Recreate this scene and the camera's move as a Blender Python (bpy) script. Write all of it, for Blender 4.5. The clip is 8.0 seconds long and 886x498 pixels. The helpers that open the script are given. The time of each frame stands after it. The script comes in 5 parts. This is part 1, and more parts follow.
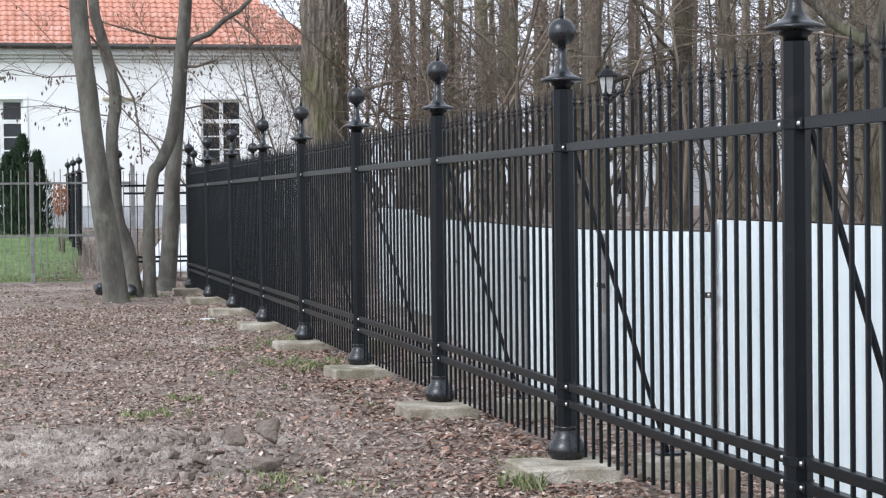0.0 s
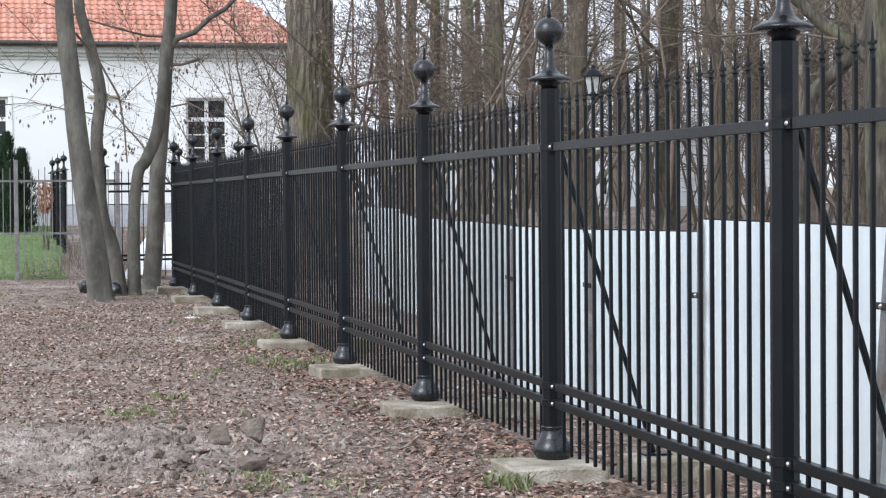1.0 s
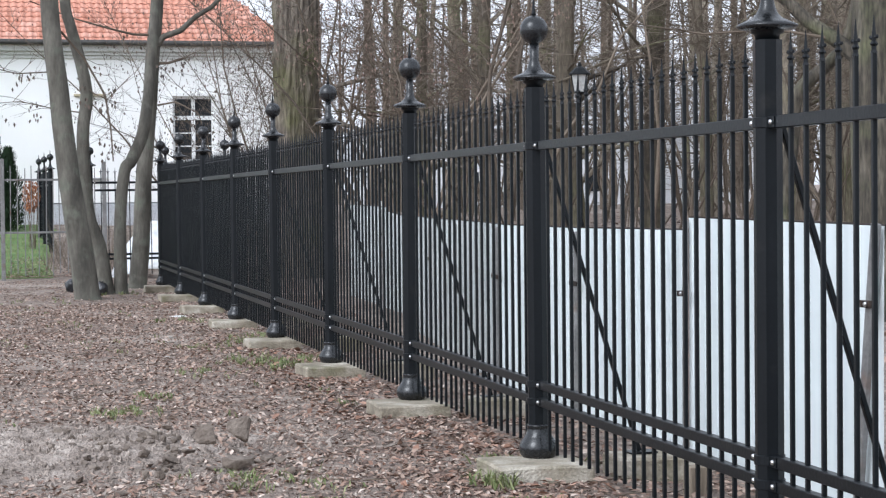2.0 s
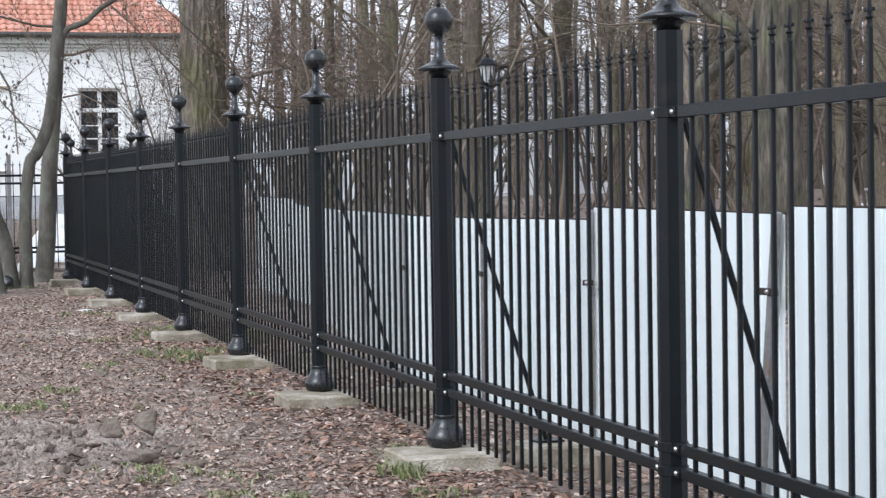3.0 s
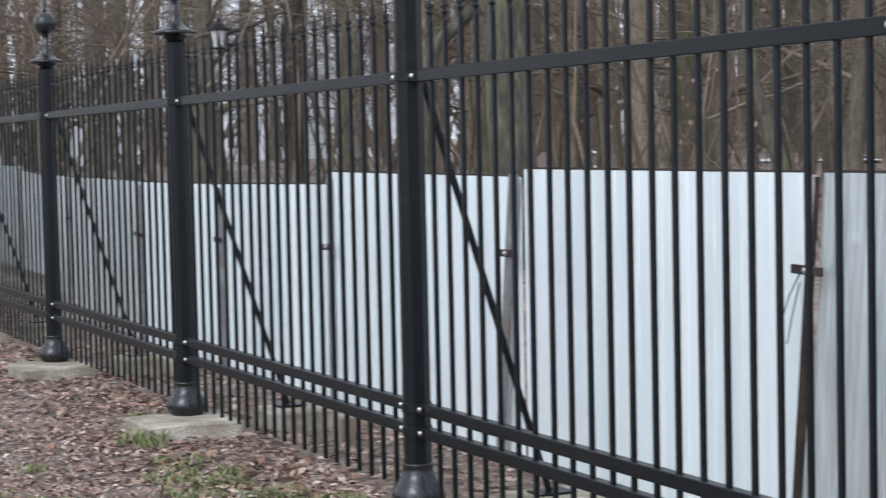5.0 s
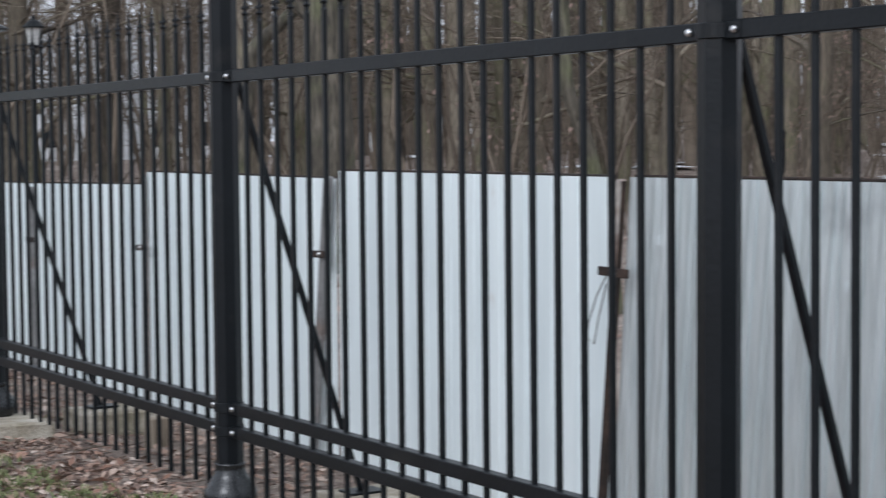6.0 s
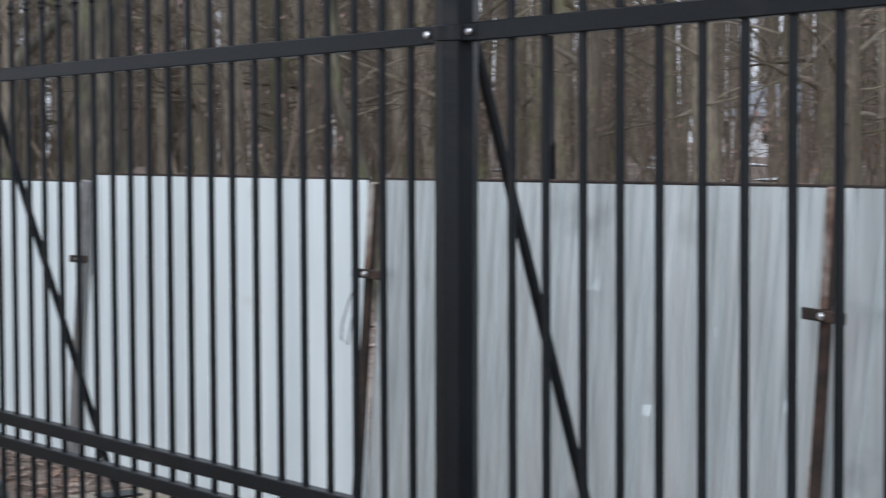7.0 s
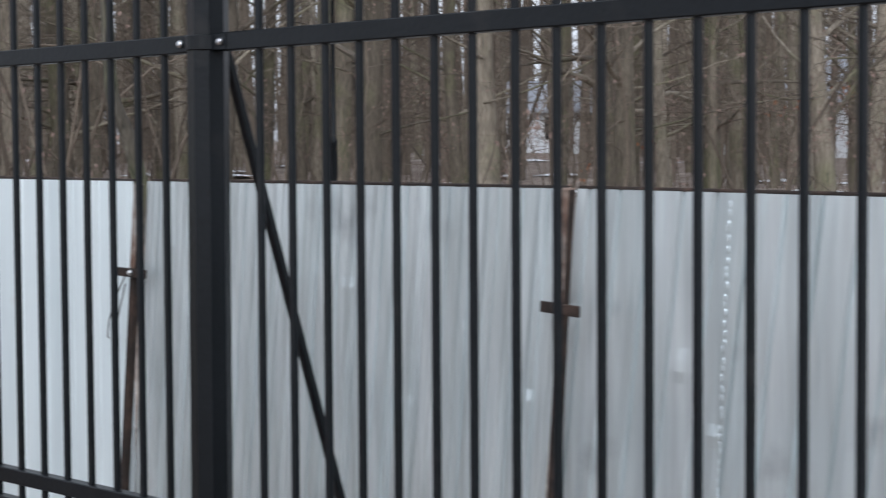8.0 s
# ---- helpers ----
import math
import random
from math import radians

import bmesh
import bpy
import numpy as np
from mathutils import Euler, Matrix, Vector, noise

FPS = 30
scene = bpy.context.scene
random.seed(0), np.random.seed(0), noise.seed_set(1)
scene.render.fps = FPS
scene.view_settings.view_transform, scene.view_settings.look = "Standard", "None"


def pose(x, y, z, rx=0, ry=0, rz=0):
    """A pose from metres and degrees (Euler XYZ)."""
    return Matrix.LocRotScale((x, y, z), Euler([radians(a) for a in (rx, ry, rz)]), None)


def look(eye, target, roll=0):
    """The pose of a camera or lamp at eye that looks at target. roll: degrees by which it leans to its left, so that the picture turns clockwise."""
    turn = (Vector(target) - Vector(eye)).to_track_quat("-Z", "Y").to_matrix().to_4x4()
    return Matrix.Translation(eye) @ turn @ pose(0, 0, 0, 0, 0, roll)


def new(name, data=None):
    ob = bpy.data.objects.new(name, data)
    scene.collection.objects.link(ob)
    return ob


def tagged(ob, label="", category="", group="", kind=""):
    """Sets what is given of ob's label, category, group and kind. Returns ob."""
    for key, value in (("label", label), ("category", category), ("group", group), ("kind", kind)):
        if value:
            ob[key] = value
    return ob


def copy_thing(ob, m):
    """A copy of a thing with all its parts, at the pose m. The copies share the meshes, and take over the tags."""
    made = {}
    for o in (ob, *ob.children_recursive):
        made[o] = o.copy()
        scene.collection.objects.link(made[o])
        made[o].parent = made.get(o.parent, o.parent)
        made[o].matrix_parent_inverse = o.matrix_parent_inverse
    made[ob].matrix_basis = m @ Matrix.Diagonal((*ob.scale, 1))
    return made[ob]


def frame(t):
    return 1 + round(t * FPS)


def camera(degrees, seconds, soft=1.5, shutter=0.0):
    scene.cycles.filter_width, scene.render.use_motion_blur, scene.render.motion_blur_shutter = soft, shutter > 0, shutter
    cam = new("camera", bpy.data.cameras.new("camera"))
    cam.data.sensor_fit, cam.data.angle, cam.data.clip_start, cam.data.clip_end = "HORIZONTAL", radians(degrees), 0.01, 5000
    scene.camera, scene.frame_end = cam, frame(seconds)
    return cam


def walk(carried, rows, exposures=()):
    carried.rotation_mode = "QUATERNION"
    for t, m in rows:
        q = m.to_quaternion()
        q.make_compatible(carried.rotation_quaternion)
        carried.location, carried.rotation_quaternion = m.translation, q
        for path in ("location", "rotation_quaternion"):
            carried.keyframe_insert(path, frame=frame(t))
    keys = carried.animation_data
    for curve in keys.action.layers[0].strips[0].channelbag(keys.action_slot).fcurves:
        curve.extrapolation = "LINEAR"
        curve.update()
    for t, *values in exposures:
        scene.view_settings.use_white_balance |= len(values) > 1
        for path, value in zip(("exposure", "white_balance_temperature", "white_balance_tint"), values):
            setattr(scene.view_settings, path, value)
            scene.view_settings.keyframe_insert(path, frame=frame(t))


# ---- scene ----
SKY, SUN, KELVIN = 0.12, 0.6, 5800
cam = camera(27.2, 8.0, soft=1.2, shutter=0.5)
PATH = [
    (0, (-2.914, -6.396, 1.35), (-2.452, -4.451, 1.296), -0.7),
    (0.5, (-2.919, -6.38, 1.345), (-2.448, -4.437, 1.29), -0.5),
    (1, (-2.916, -6.372, 1.349), (-2.438, -4.431, 1.294), -0.5),
    (2.3, (-2.9, -6.37, 1.354), (-2.396, -4.435, 1.294), -0.7),
    (2.5, (-2.906, -6.388, 1.345), (-2.381, -4.459, 1.284), -0.6),
    (3, (-2.885, -6.39, 1.35), (-2.3, -4.479, 1.282), -0.9),
    (3.5, (-2.843, -6.397, 1.35), (-2.258, -4.486, 1.273), -1.4),
    (4, (-2.863, -6.39, 1.335), (-2.212, -4.502, 1.243), -1.1),
    (4.5, (-2.904, -6.378, 1.347), (-2.135, -4.535, 1.244), -1.2),
    (4.7, (-2.921, -6.381, 1.348), (-2.116, -4.553, 1.241), -1.3),
    (6, (-2.932, -6.453, 1.34), (-1.903, -4.741, 1.229), -0.6),
    (6.5, (-2.91, -6.515, 1.315), (-1.788, -4.863, 1.212), -0.3),
    (7, (-2.899, -6.579, 1.303), (-1.672, -5.002, 1.204), -0.3),
    (7.5, (-2.877, -6.611, 1.301), (-1.547, -5.12, 1.201), -0.4),
    (8, (-2.983, -6.837, 1.324), (-1.583, -5.412, 1.219), -0.4),
]
walk(cam, [(t, look(eye, target, roll)) for t, eye, target, roll in PATH], exposures=((0.0, 1.1, KELVIN, 10), (4.5, 1.05, KELVIN, 10), (6.0, 0.65, KELVIN, 10), (8.0, 0.65, KELVIN, 10)))

# ---- world and light: a bright overcast winter day ----
world = bpy.data.worlds.new("overcast_sky")
scene.world = world
world.use_nodes = True
wn, wl = world.node_tree.nodes, world.node_tree.links
wn.clear()
sky = wn.new("ShaderNodeTexSky")
sky.sky_type = 'NISHITA'
sky.sun_disc = False
sky.sun_elevation, sky.sun_rotation = radians(38), radians(237)
sky.air_density, sky.dust_density, sky.ozone_density = 1.0, 4.0, 1.0
grey = wn.new("ShaderNodeHueSaturation")
grey.inputs["Saturation"].default_value = 0.12
back = wn.new("ShaderNodeBackground")
back.inputs["Strength"].default_value = SKY
wout = wn.new("ShaderNodeOutputWorld")
wl.new(sky.outputs[0], grey.inputs["Color"])
cloud = wn.new("ShaderNodeMix")
cloud.data_type = 'RGBA'
cloud.inputs["Factor"].default_value = 0.6
cloud.inputs[7].default_value = (6.3, 6.35, 6.5, 1)
wl.new(grey.outputs[0], cloud.inputs[6])
wl.new(cloud.outputs[2], back.inputs["Color"])
wl.new(back.outputs[0], wout.inputs["Surface"])
sun_data = bpy.data.lights.new("sun", 'SUN')
sun_data.energy, sun_data.angle, sun_data.color = SUN, radians(25), (1.0, 0.97, 0.93)
sun = new("sun", sun_data)
sun.matrix_world = look((-20.0, -13.0, 19.0), (0, 0, 0))


# ---- materials ----
def material(name, colours, scale=6.0, rough=0.8, metal=0.0, bump=0.3, bump_scale=40.0, island=0.0, per_object=0.0, stretch=(1, 1, 1), spec=0.5, detail=6.0, contrast=(0.3, 0.7), stain=None, grain=0.18):
    """Colours blended by a coarse and a fine noise; island and per_object vary the brightness from piece to piece."""
    m = bpy.data.materials.new(name)
    m.use_nodes = True
    n, l = m.node_tree.nodes, m.node_tree.links
    n.clear()
    out = n.new("ShaderNodeOutputMaterial")
    bsdf = n.new("ShaderNodeBsdfPrincipled")
    l.new(bsdf.outputs[0], out.inputs[0])
    geo = n.new("ShaderNodeNewGeometry")
    mapping = n.new("ShaderNodeMapping")
    mapping.inputs["Scale"].default_value = stretch
    l.new(geo.outputs["Position"], mapping.inputs["Vector"])
    coarse = n.new("ShaderNodeTexNoise")
    coarse.inputs["Scale"].default_value, coarse.inputs["Detail"].default_value = scale, detail
    l.new(mapping.outputs[0], coarse.inputs["Vector"])
    ramp = n.new("ShaderNodeValToRGB")
    e = ramp.color_ramp.elements
    e[0].position, e[1].position = contrast
    e[0].color, e[1].color = (*colours[0], 1), (*colours[-1], 1)
    for i, c in enumerate(colours[1:-1]):
        k = e.new(contrast[0] + (contrast[1] - contrast[0]) * (i + 1) / (len(colours) - 1))
        k.color = (*c, 1)
    fine = n.new("ShaderNodeTexNoise")
    fine.inputs["Scale"].default_value, fine.inputs["Detail"].default_value = bump_scale, 5.0
    l.new(mapping.outputs[0], fine.inputs["Vector"])
    source = coarse.outputs["Fac"]
    if island or per_object:
        rnd = geo.outputs["Random Per Island"]
        if per_object:
            info = n.new("ShaderNodeObjectInfo")
            rnd = info.outputs["Random"]
        mix = n.new("ShaderNodeMix")
        mix.inputs["Factor"].default_value = island or per_object
        l.new(source, mix.inputs[2])
        l.new(rnd, mix.inputs[3])
        source = mix.outputs[0]
    l.new(source, ramp.inputs[0])
    value = n.new("ShaderNodeHueSaturation")
    vmap = n.new("ShaderNodeMapRange")
    vmap.inputs["From Min"].default_value, vmap.inputs["From Max"].default_value = 0.3, 0.7
    vmap.inputs["To Min"].default_value, vmap.inputs["To Max"].default_value = 1 - grain, 1 + grain
    l.new(fine.outputs["Fac"], vmap.inputs["Value"])
    l.new(vmap.outputs[0], value.inputs["Value"])
    colour = ramp.outputs[0]
    if stain:
        tint, s_scale, lo, hi = stain
        sn = n.new("ShaderNodeTexNoise")
        sn.inputs["Scale"].default_value, sn.inputs["Detail"].default_value = s_scale, 8.0
        l.new(geo.outputs["Position"], sn.inputs["Vector"])
        sm = n.new("ShaderNodeMapRange")
        sm.inputs["From Min"].default_value, sm.inputs["From Max"].default_value = lo, hi
        l.new(sn.outputs["Fac"], sm.inputs["Value"])
        mx = n.new("ShaderNodeMix")
        mx.data_type = 'RGBA'
        l.new(sm.outputs[0], mx.inputs["Factor"])
        l.new(colour, mx.inputs[6])
        mx.inputs[7].default_value = (*tint, 1)
        colour = mx.outputs[2]
    l.new(colour, value.inputs["Color"])
    l.new(value.outputs[0], bsdf.inputs["Base Color"])
    bsdf.inputs["Metallic"].default_value = metal
    bsdf.inputs["Specular IOR Level"].default_value = spec
    rmap = n.new("ShaderNodeMapRange")
    rmap.inputs["To Min"].default_value, rmap.inputs["To Max"].default_value = max(0.03, rough - 0.1), min(1.0, rough + 0.1)
    l.new(fine.outputs["Fac"], rmap.inputs["Value"])
    l.new(rmap.outputs[0], bsdf.inputs["Roughness"])
    if bump:
        b = n.new("ShaderNodeBump")
        b.inputs["Strength"].default_value, b.inputs["Distance"].default_value = bump, 0.02
        l.new(fine.outputs["Fac"], b.inputs["Height"])
        l.new(b.outputs[0], bsdf.inputs["Normal"])
    return m


BLACK = material("black_gloss_paint", [(0.0025, 0.0038, 0.0052), (0.005, 0.0066, 0.0086)], 3, 0.38, 0, 0.06, 60, spec=0.26, stain=((0.02, 0.019, 0.018), 5.0, 0.6, 0.85))
STEEL = material("zinc_bolt", [(0.55, 0.55, 0.56), (0.7, 0.7, 0.7)], 20, 0.3, 1.0, 0.05)
BOOT = material("weathered_cast_iron", [(0.007, 0.008, 0.009), (0.014, 0.015, 0.017)], 6, 0.27, 0, 0.1, 50, stain=((0.05, 0.049, 0.05), 9.0, 0.62, 0.85))
CONCRETE = material("weathered_concrete", [(0.17, 0.145, 0.105), (0.3, 0.262, 0.2), (0.52, 0.475, 0.4)], 5, 0.92, 0, 0.6, 70, stain=((0.17, 0.155, 0.09), 4.0, 0.52, 0.72))
SOIL = material("trodden_soil", [(0.1, 0.072, 0.057), (0.22, 0.17, 0.138), (0.34, 0.285, 0.24)], 7.0, 0.95, 0, 1.0, 75, stain=((0.36, 0.31, 0.265), 0.5, 0.52, 0.7), grain=0.4)
CLOD = material("soil_clod", [(0.11, 0.085, 0.068), (0.21, 0.172, 0.14)], 8, 0.95, 0, 1.0, 40)
LEAF = material("dead_leaf", [(0.062, 0.04, 0.031), (0.158, 0.1, 0.076), (0.275, 0.178, 0.13), (0.375, 0.27, 0.21), (0.6, 0.5, 0.43)], 9, 0.75, 0, 0.2, 60, island=0.75, contrast=(0.08, 0.92))
OAK = material("reddish_oak_leaf", [(0.13, 0.07, 0.048), (0.25, 0.135, 0.09), (0.38, 0.23, 0.165)], 9, 0.75, 0, 0.2, 60, island=0.7, contrast=(0.1, 0.9))
GRASS = material("grass_blade", [(0.085, 0.12, 0.035), (0.155, 0.188, 0.07), (0.28, 0.275, 0.135)], 9, 0.6, 0, 0.1, 30, island=0.6, contrast=(0.1, 0.9))
LAWN = material("winter_lawn", [(0.07, 0.125, 0.03), (0.1, 0.17, 0.045), (0.16, 0.2, 0.075)], 2.0, 0.9, 0, 1.0, 25)
BARK = material("grey_brown_bark", [(0.06, 0.048, 0.035), (0.15, 0.125, 0.092), (0.28, 0.24, 0.185)], 7, 0.92, 0, 1.0, 30, stretch=(1, 1, 0.18), contrast=(0.2, 0.8), grain=0.4, per_object=0.55, stain=((0.13, 0.13, 0.065), 0.9, 0.5, 0.75))
DARK_BARK = material("dark_damp_bark", [(0.028, 0.024, 0.018), (0.07, 0.06, 0.045), (0.125, 0.11, 0.085)], 8, 0.92, 0, 1.0, 30, stretch=(1, 1, 0.18), contrast=(0.3, 0.7), grain=0.55, stain=((0.09, 0.092, 0.05), 2.2, 0.5, 0.72))
SMOOTH_BARK = material("smooth_olive_grey_bark", [(0.06, 0.055, 0.045), (0.1, 0.092, 0.075), (0.14, 0.13, 0.108)], 5, 0.88, 0, 0.8, 30, stretch=(1, 1, 0.3), stain=((0.13, 0.135, 0.105), 4.0, 0.52, 0.72), contrast=(0.36, 0.64))
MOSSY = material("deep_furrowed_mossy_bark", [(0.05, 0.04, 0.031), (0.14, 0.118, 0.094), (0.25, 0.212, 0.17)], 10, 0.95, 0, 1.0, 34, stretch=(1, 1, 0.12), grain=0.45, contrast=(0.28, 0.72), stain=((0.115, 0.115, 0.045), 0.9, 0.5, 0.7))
TWIG = material("bare_twigs", [(0.06, 0.046, 0.033), (0.125, 0.097, 0.072), (0.2, 0.16, 0.12)], 3, 0.9, 0, 0.1, 30, island=0.5, contrast=(0.1, 0.9))
DRY_LEAF = material("hanging_dry_leaf", [(0.07, 0.053, 0.042), (0.15, 0.112, 0.088)], 8, 0.8, 0, 0.1, 30, island=0.6)
RED_LEAF = material("withered_red_brown_leaf", [(0.13, 0.088, 0.07), (0.27, 0.185, 0.15)], 8, 0.8, 0, 0.1, 30, island=0.6)
RUSSET = material("russet_leaf", [(0.2, 0.07, 0.03), (0.36, 0.15, 0.07)], 8, 0.8, 0, 0.1, 30, island=0.6)
NEEDLE = material("dark_conifer_green", [(0.012, 0.028, 0.012), (0.03, 0.06, 0.025)], 6, 0.75, 0, 0.3, 30, island=0.5)
WHITE_SHEET = material("white_painted_sheet", [(0.6, 0.66, 0.67), (0.67, 0.727, 0.732), (0.73, 0.782, 0.783)], 3.0, 0.5, 0.0, 0.03, 12, stretch=(1, 1, 0.1), stain=((0.6, 0.6, 0.57), 5.0, 0.68, 0.85), grain=0.03)
GALV = material("galvanised_sheet", [(0.6, 0.655, 0.665), (0.7, 0.755, 0.762), (0.8, 0.845, 0.85)], 10.0, 0.22, 0.55, 0.05, 30, stretch=(1, 1, 0.05), stain=((0.5, 0.53, 0.54), 3.0, 0.62, 0.76), grain=0.1, contrast=(0.3, 0.7))
RUST = material("rusty_steel", [(0.014, 0.011, 0.009), (0.032, 0.021, 0.016), (0.075, 0.045, 0.032)], 14, 0.9, 0.1, 0.4, 60, contrast=(0.25, 0.75))
ORANGE_RUST = material("orange_rust", [(0.05, 0.034, 0.027), (0.15, 0.09, 0.064), (0.3, 0.235, 0.19)], 16, 0.9, 0.05, 0.5, 60, contrast=(0.25, 0.75), stain=((0.34, 0.31, 0.28), 7.0, 0.52, 0.66))
GREYPOST = material("dull_grey_steel", [(0.17, 0.165, 0.16), (0.27, 0.265, 0.26)], 6, 0.7, 0.3, 0.2, 40, stain=((0.16, 0.09, 0.06), 4.0, 0.58, 0.75))
TIMBER = material("weathered_timber", [(0.19, 0.15, 0.11), (0.3, 0.25, 0.19)], 12, 0.9, 0, 0.5, 50, stretch=(1, 1, 0.1))
PLASTER = material("white_plaster", [(0.85, 0.845, 0.825), (0.89, 0.89, 0.875)], 0.8, 0.9, 0, 0.05, 30, grain=0.02)
PLINTH = material("grey_plinth", [(0.4, 0.41, 0.43), (0.52, 0.53, 0.55)], 2, 0.9, 0, 0.2, 30)
CORNICE = material("grey_cornice", [(0.58, 0.58, 0.56), (0.68, 0.68, 0.66)], 3, 0.85, 0, 0.1, 30)
TILE = material("orange_clay_tile", [(0.48, 0.2, 0.13), (0.58, 0.28, 0.2), (0.66, 0.38, 0.3)], 3, 0.75, 0, 0.15, 50, per_object=0.5, contrast=(0.1, 0.9))
ROOF = material("clay_roof", [(0.5, 0.17, 0.1), (0.62, 0.27, 0.18)], 3, 0.8, 0, 0.5, 14)
GUTTER = material("dark_gutter", [(0.03, 0.028, 0.027), (0.06, 0.055, 0.05)], 5, 0.6, 0.2, 0.1)
FRAME = material("white_window_paint", [(0.74, 0.74, 0.73), (0.82, 0.82, 0.81)], 4, 0.5, 0, 0.05)
OCHRE = material("ochre_ledge", [(0.4, 0.34, 0.22), (0.5, 0.44, 0.32)], 5, 0.8, 0, 0.1)
PANE = material("dark_window_pane", [(0.015, 0.017, 0.02), (0.03, 0.033, 0.036)], 2, 0.12, 0, 0)
TARP = material("white_plastic_sheet", [(0.72, 0.74, 0.77), (0.82, 0.83, 0.84)], 4, 0.5, 0, 0.2, 8)
BAG = material("black_plastic_bag", [(0.012, 0.012, 0.014), (0.03, 0.032, 0.036)], 8, 0.3, 0, 0.6, 14)
LAMPGLASS = material("frosted_lamp_glass", [(0.42, 0.42, 0.41), (0.52, 0.52, 0.5)], 6, 0.3, 0, 0.05)
STONE = material("pale_stone", [(0.3, 0.28, 0.25), (0.45, 0.43, 0.39)], 8, 0.9, 0, 0.5, 40)
PAPER = material("white_litter", [(0.7, 0.7, 0.68), (0.8, 0.8, 0.78)], 8, 0.7, 0, 0.1)
PALEWALL = material("pale_far_wall", [(0.6, 0.61, 0.63), (0.72, 0.73, 0.74)], 1, 0.9, 0, 0.1)
BLUEROOF = material("blue_grey_roof", [(0.27, 0.285, 0.32), (0.37, 0.385, 0.42)], 1, 0.7, 0, 0.2)
SNOW = material("old_snow", [(0.7, 0.71, 0.73), (0.82, 0.83, 0.85)], 2, 0.8, 0, 0.3, 12)


# ---- mesh helpers ----
def smooth(me):
    me.polygons.foreach_set("use_smooth", [True] * len(me.polygons))


def part(name, data, mat, parent=None, label="", at=None):
    """Links a bmesh or a mesh as one object, under a thing or a part."""
    if isinstance(data, bmesh.types.BMesh):
        me = bpy.data.meshes.new(name)
        data.to_mesh(me)
        data.free()
    else:
        me = data
    if mat is not None and not me.materials:
        me.materials.append(mat)
    ob = new(name, me)
    if parent is not None:
        ob.parent = parent
    if at is not None:
        ob.matrix_basis = at
    if label:
        ob["label"] = label
    return ob


def thing(name, at, label, category, group=""):
    ob = new(name)
    ob.empty_display_size = 0.1
    ob.matrix_basis = at
    return tagged(ob, label, category, group)


def mesh_of(bm, name="piece"):
    me = bpy.data.meshes.new(name)
    bm.to_mesh(me)
    bm.free()
    return me


def add_box(bm, lo, hi, bevel=0.0):
    c = [(a + b) / 2 for a, b in zip(lo, hi)]
    s = [b - a for a, b in zip(lo, hi)]
    r = bmesh.ops.create_cube(bm, size=1.0, matrix=Matrix.LocRotScale(c, None, s))
    if bevel:
        es = {e for v in r["verts"] for e in v.link_edges}
        bmesh.ops.bevel(bm, geom=list(es), offset=bevel, segments=1, affect='EDGES', profile=0.5)
    return bm


def box(lo, hi, bevel=0.0):
    return add_box(bmesh.new(), lo, hi, bevel)


def add_lathe(bm, profile, n=24, centre=(0, 0)):
    """A turned body round z from (radius, z) pairs."""
    rings = []
    for r, z in profile:
        rings.append([bm.verts.new((centre[0] + r * math.cos(2 * math.pi * i / n), centre[1] + r * math.sin(2 * math.pi * i / n), z)) for i in range(n)])
    for a, b in zip(rings, rings[1:]):
        for i in range(n):
            bm.faces.new((a[i], a[(i + 1) % n], b[(i + 1) % n], b[i]))
    bm.faces.new(list(reversed(rings[0])))
    bm.faces.new(rings[-1])
    return bm


def lathe(profile, n=24, is_smooth=True):
    bm = add_lathe(bmesh.new(), profile, n)
    for f in bm.faces:
        f.smooth = is_smooth and len(f.verts) == 4
    return bm


class Soup:
    """Vertices and faces gathered for one mesh."""

    def __init__(self):
        self.v, self.f = [], []

    def tube(self, pts, radii, n=5, twist=0.0):
        base = len(self.v)
        pts = [Vector(p) for p in pts]
        for i, p in enumerate(pts):
            d = (pts[min(i + 1, len(pts) - 1)] - pts[max(i - 1, 0)]).normalized()
            side = d.cross(Vector((0.31, 0.95, 0.05)) if abs(d.y) < 0.9 else Vector((1, 0, 0.1))).normalized()
            up = side.cross(d)
            for k in range(n):
                a = 2 * math.pi * k / n + twist
                self.v.append(p + (side * math.cos(a) + up * math.sin(a)) * radii[i])
        for i in range(len(pts) - 1):
            for k in range(n):
                a, b = base + i * n + k, base + i * n + (k + 1) % n
                self.f.append((a, b, b + n, a + n))
        self.f.append(tuple(range(base, base + n)))
        self.f.append(tuple(reversed(range(base + (len(pts) - 1) * n, base + len(pts) * n))))

    def quad(self, a, b, c, d):
        i = len(self.v)
        self.v += [a, b, c, d]
        self.f.append((i, i + 1, i + 2, i + 3))

    def mesh(self, name="mesh", is_smooth=True):
        me = bpy.data.meshes.new(name)
        me.from_pydata([tuple(p) for p in self.v], [], self.f)
        if is_smooth:
            smooth(me)
        return me


def rnd(a, b):
    return random.uniform(a, b)


# ---- ground ----
GROUND_Z = -0.155


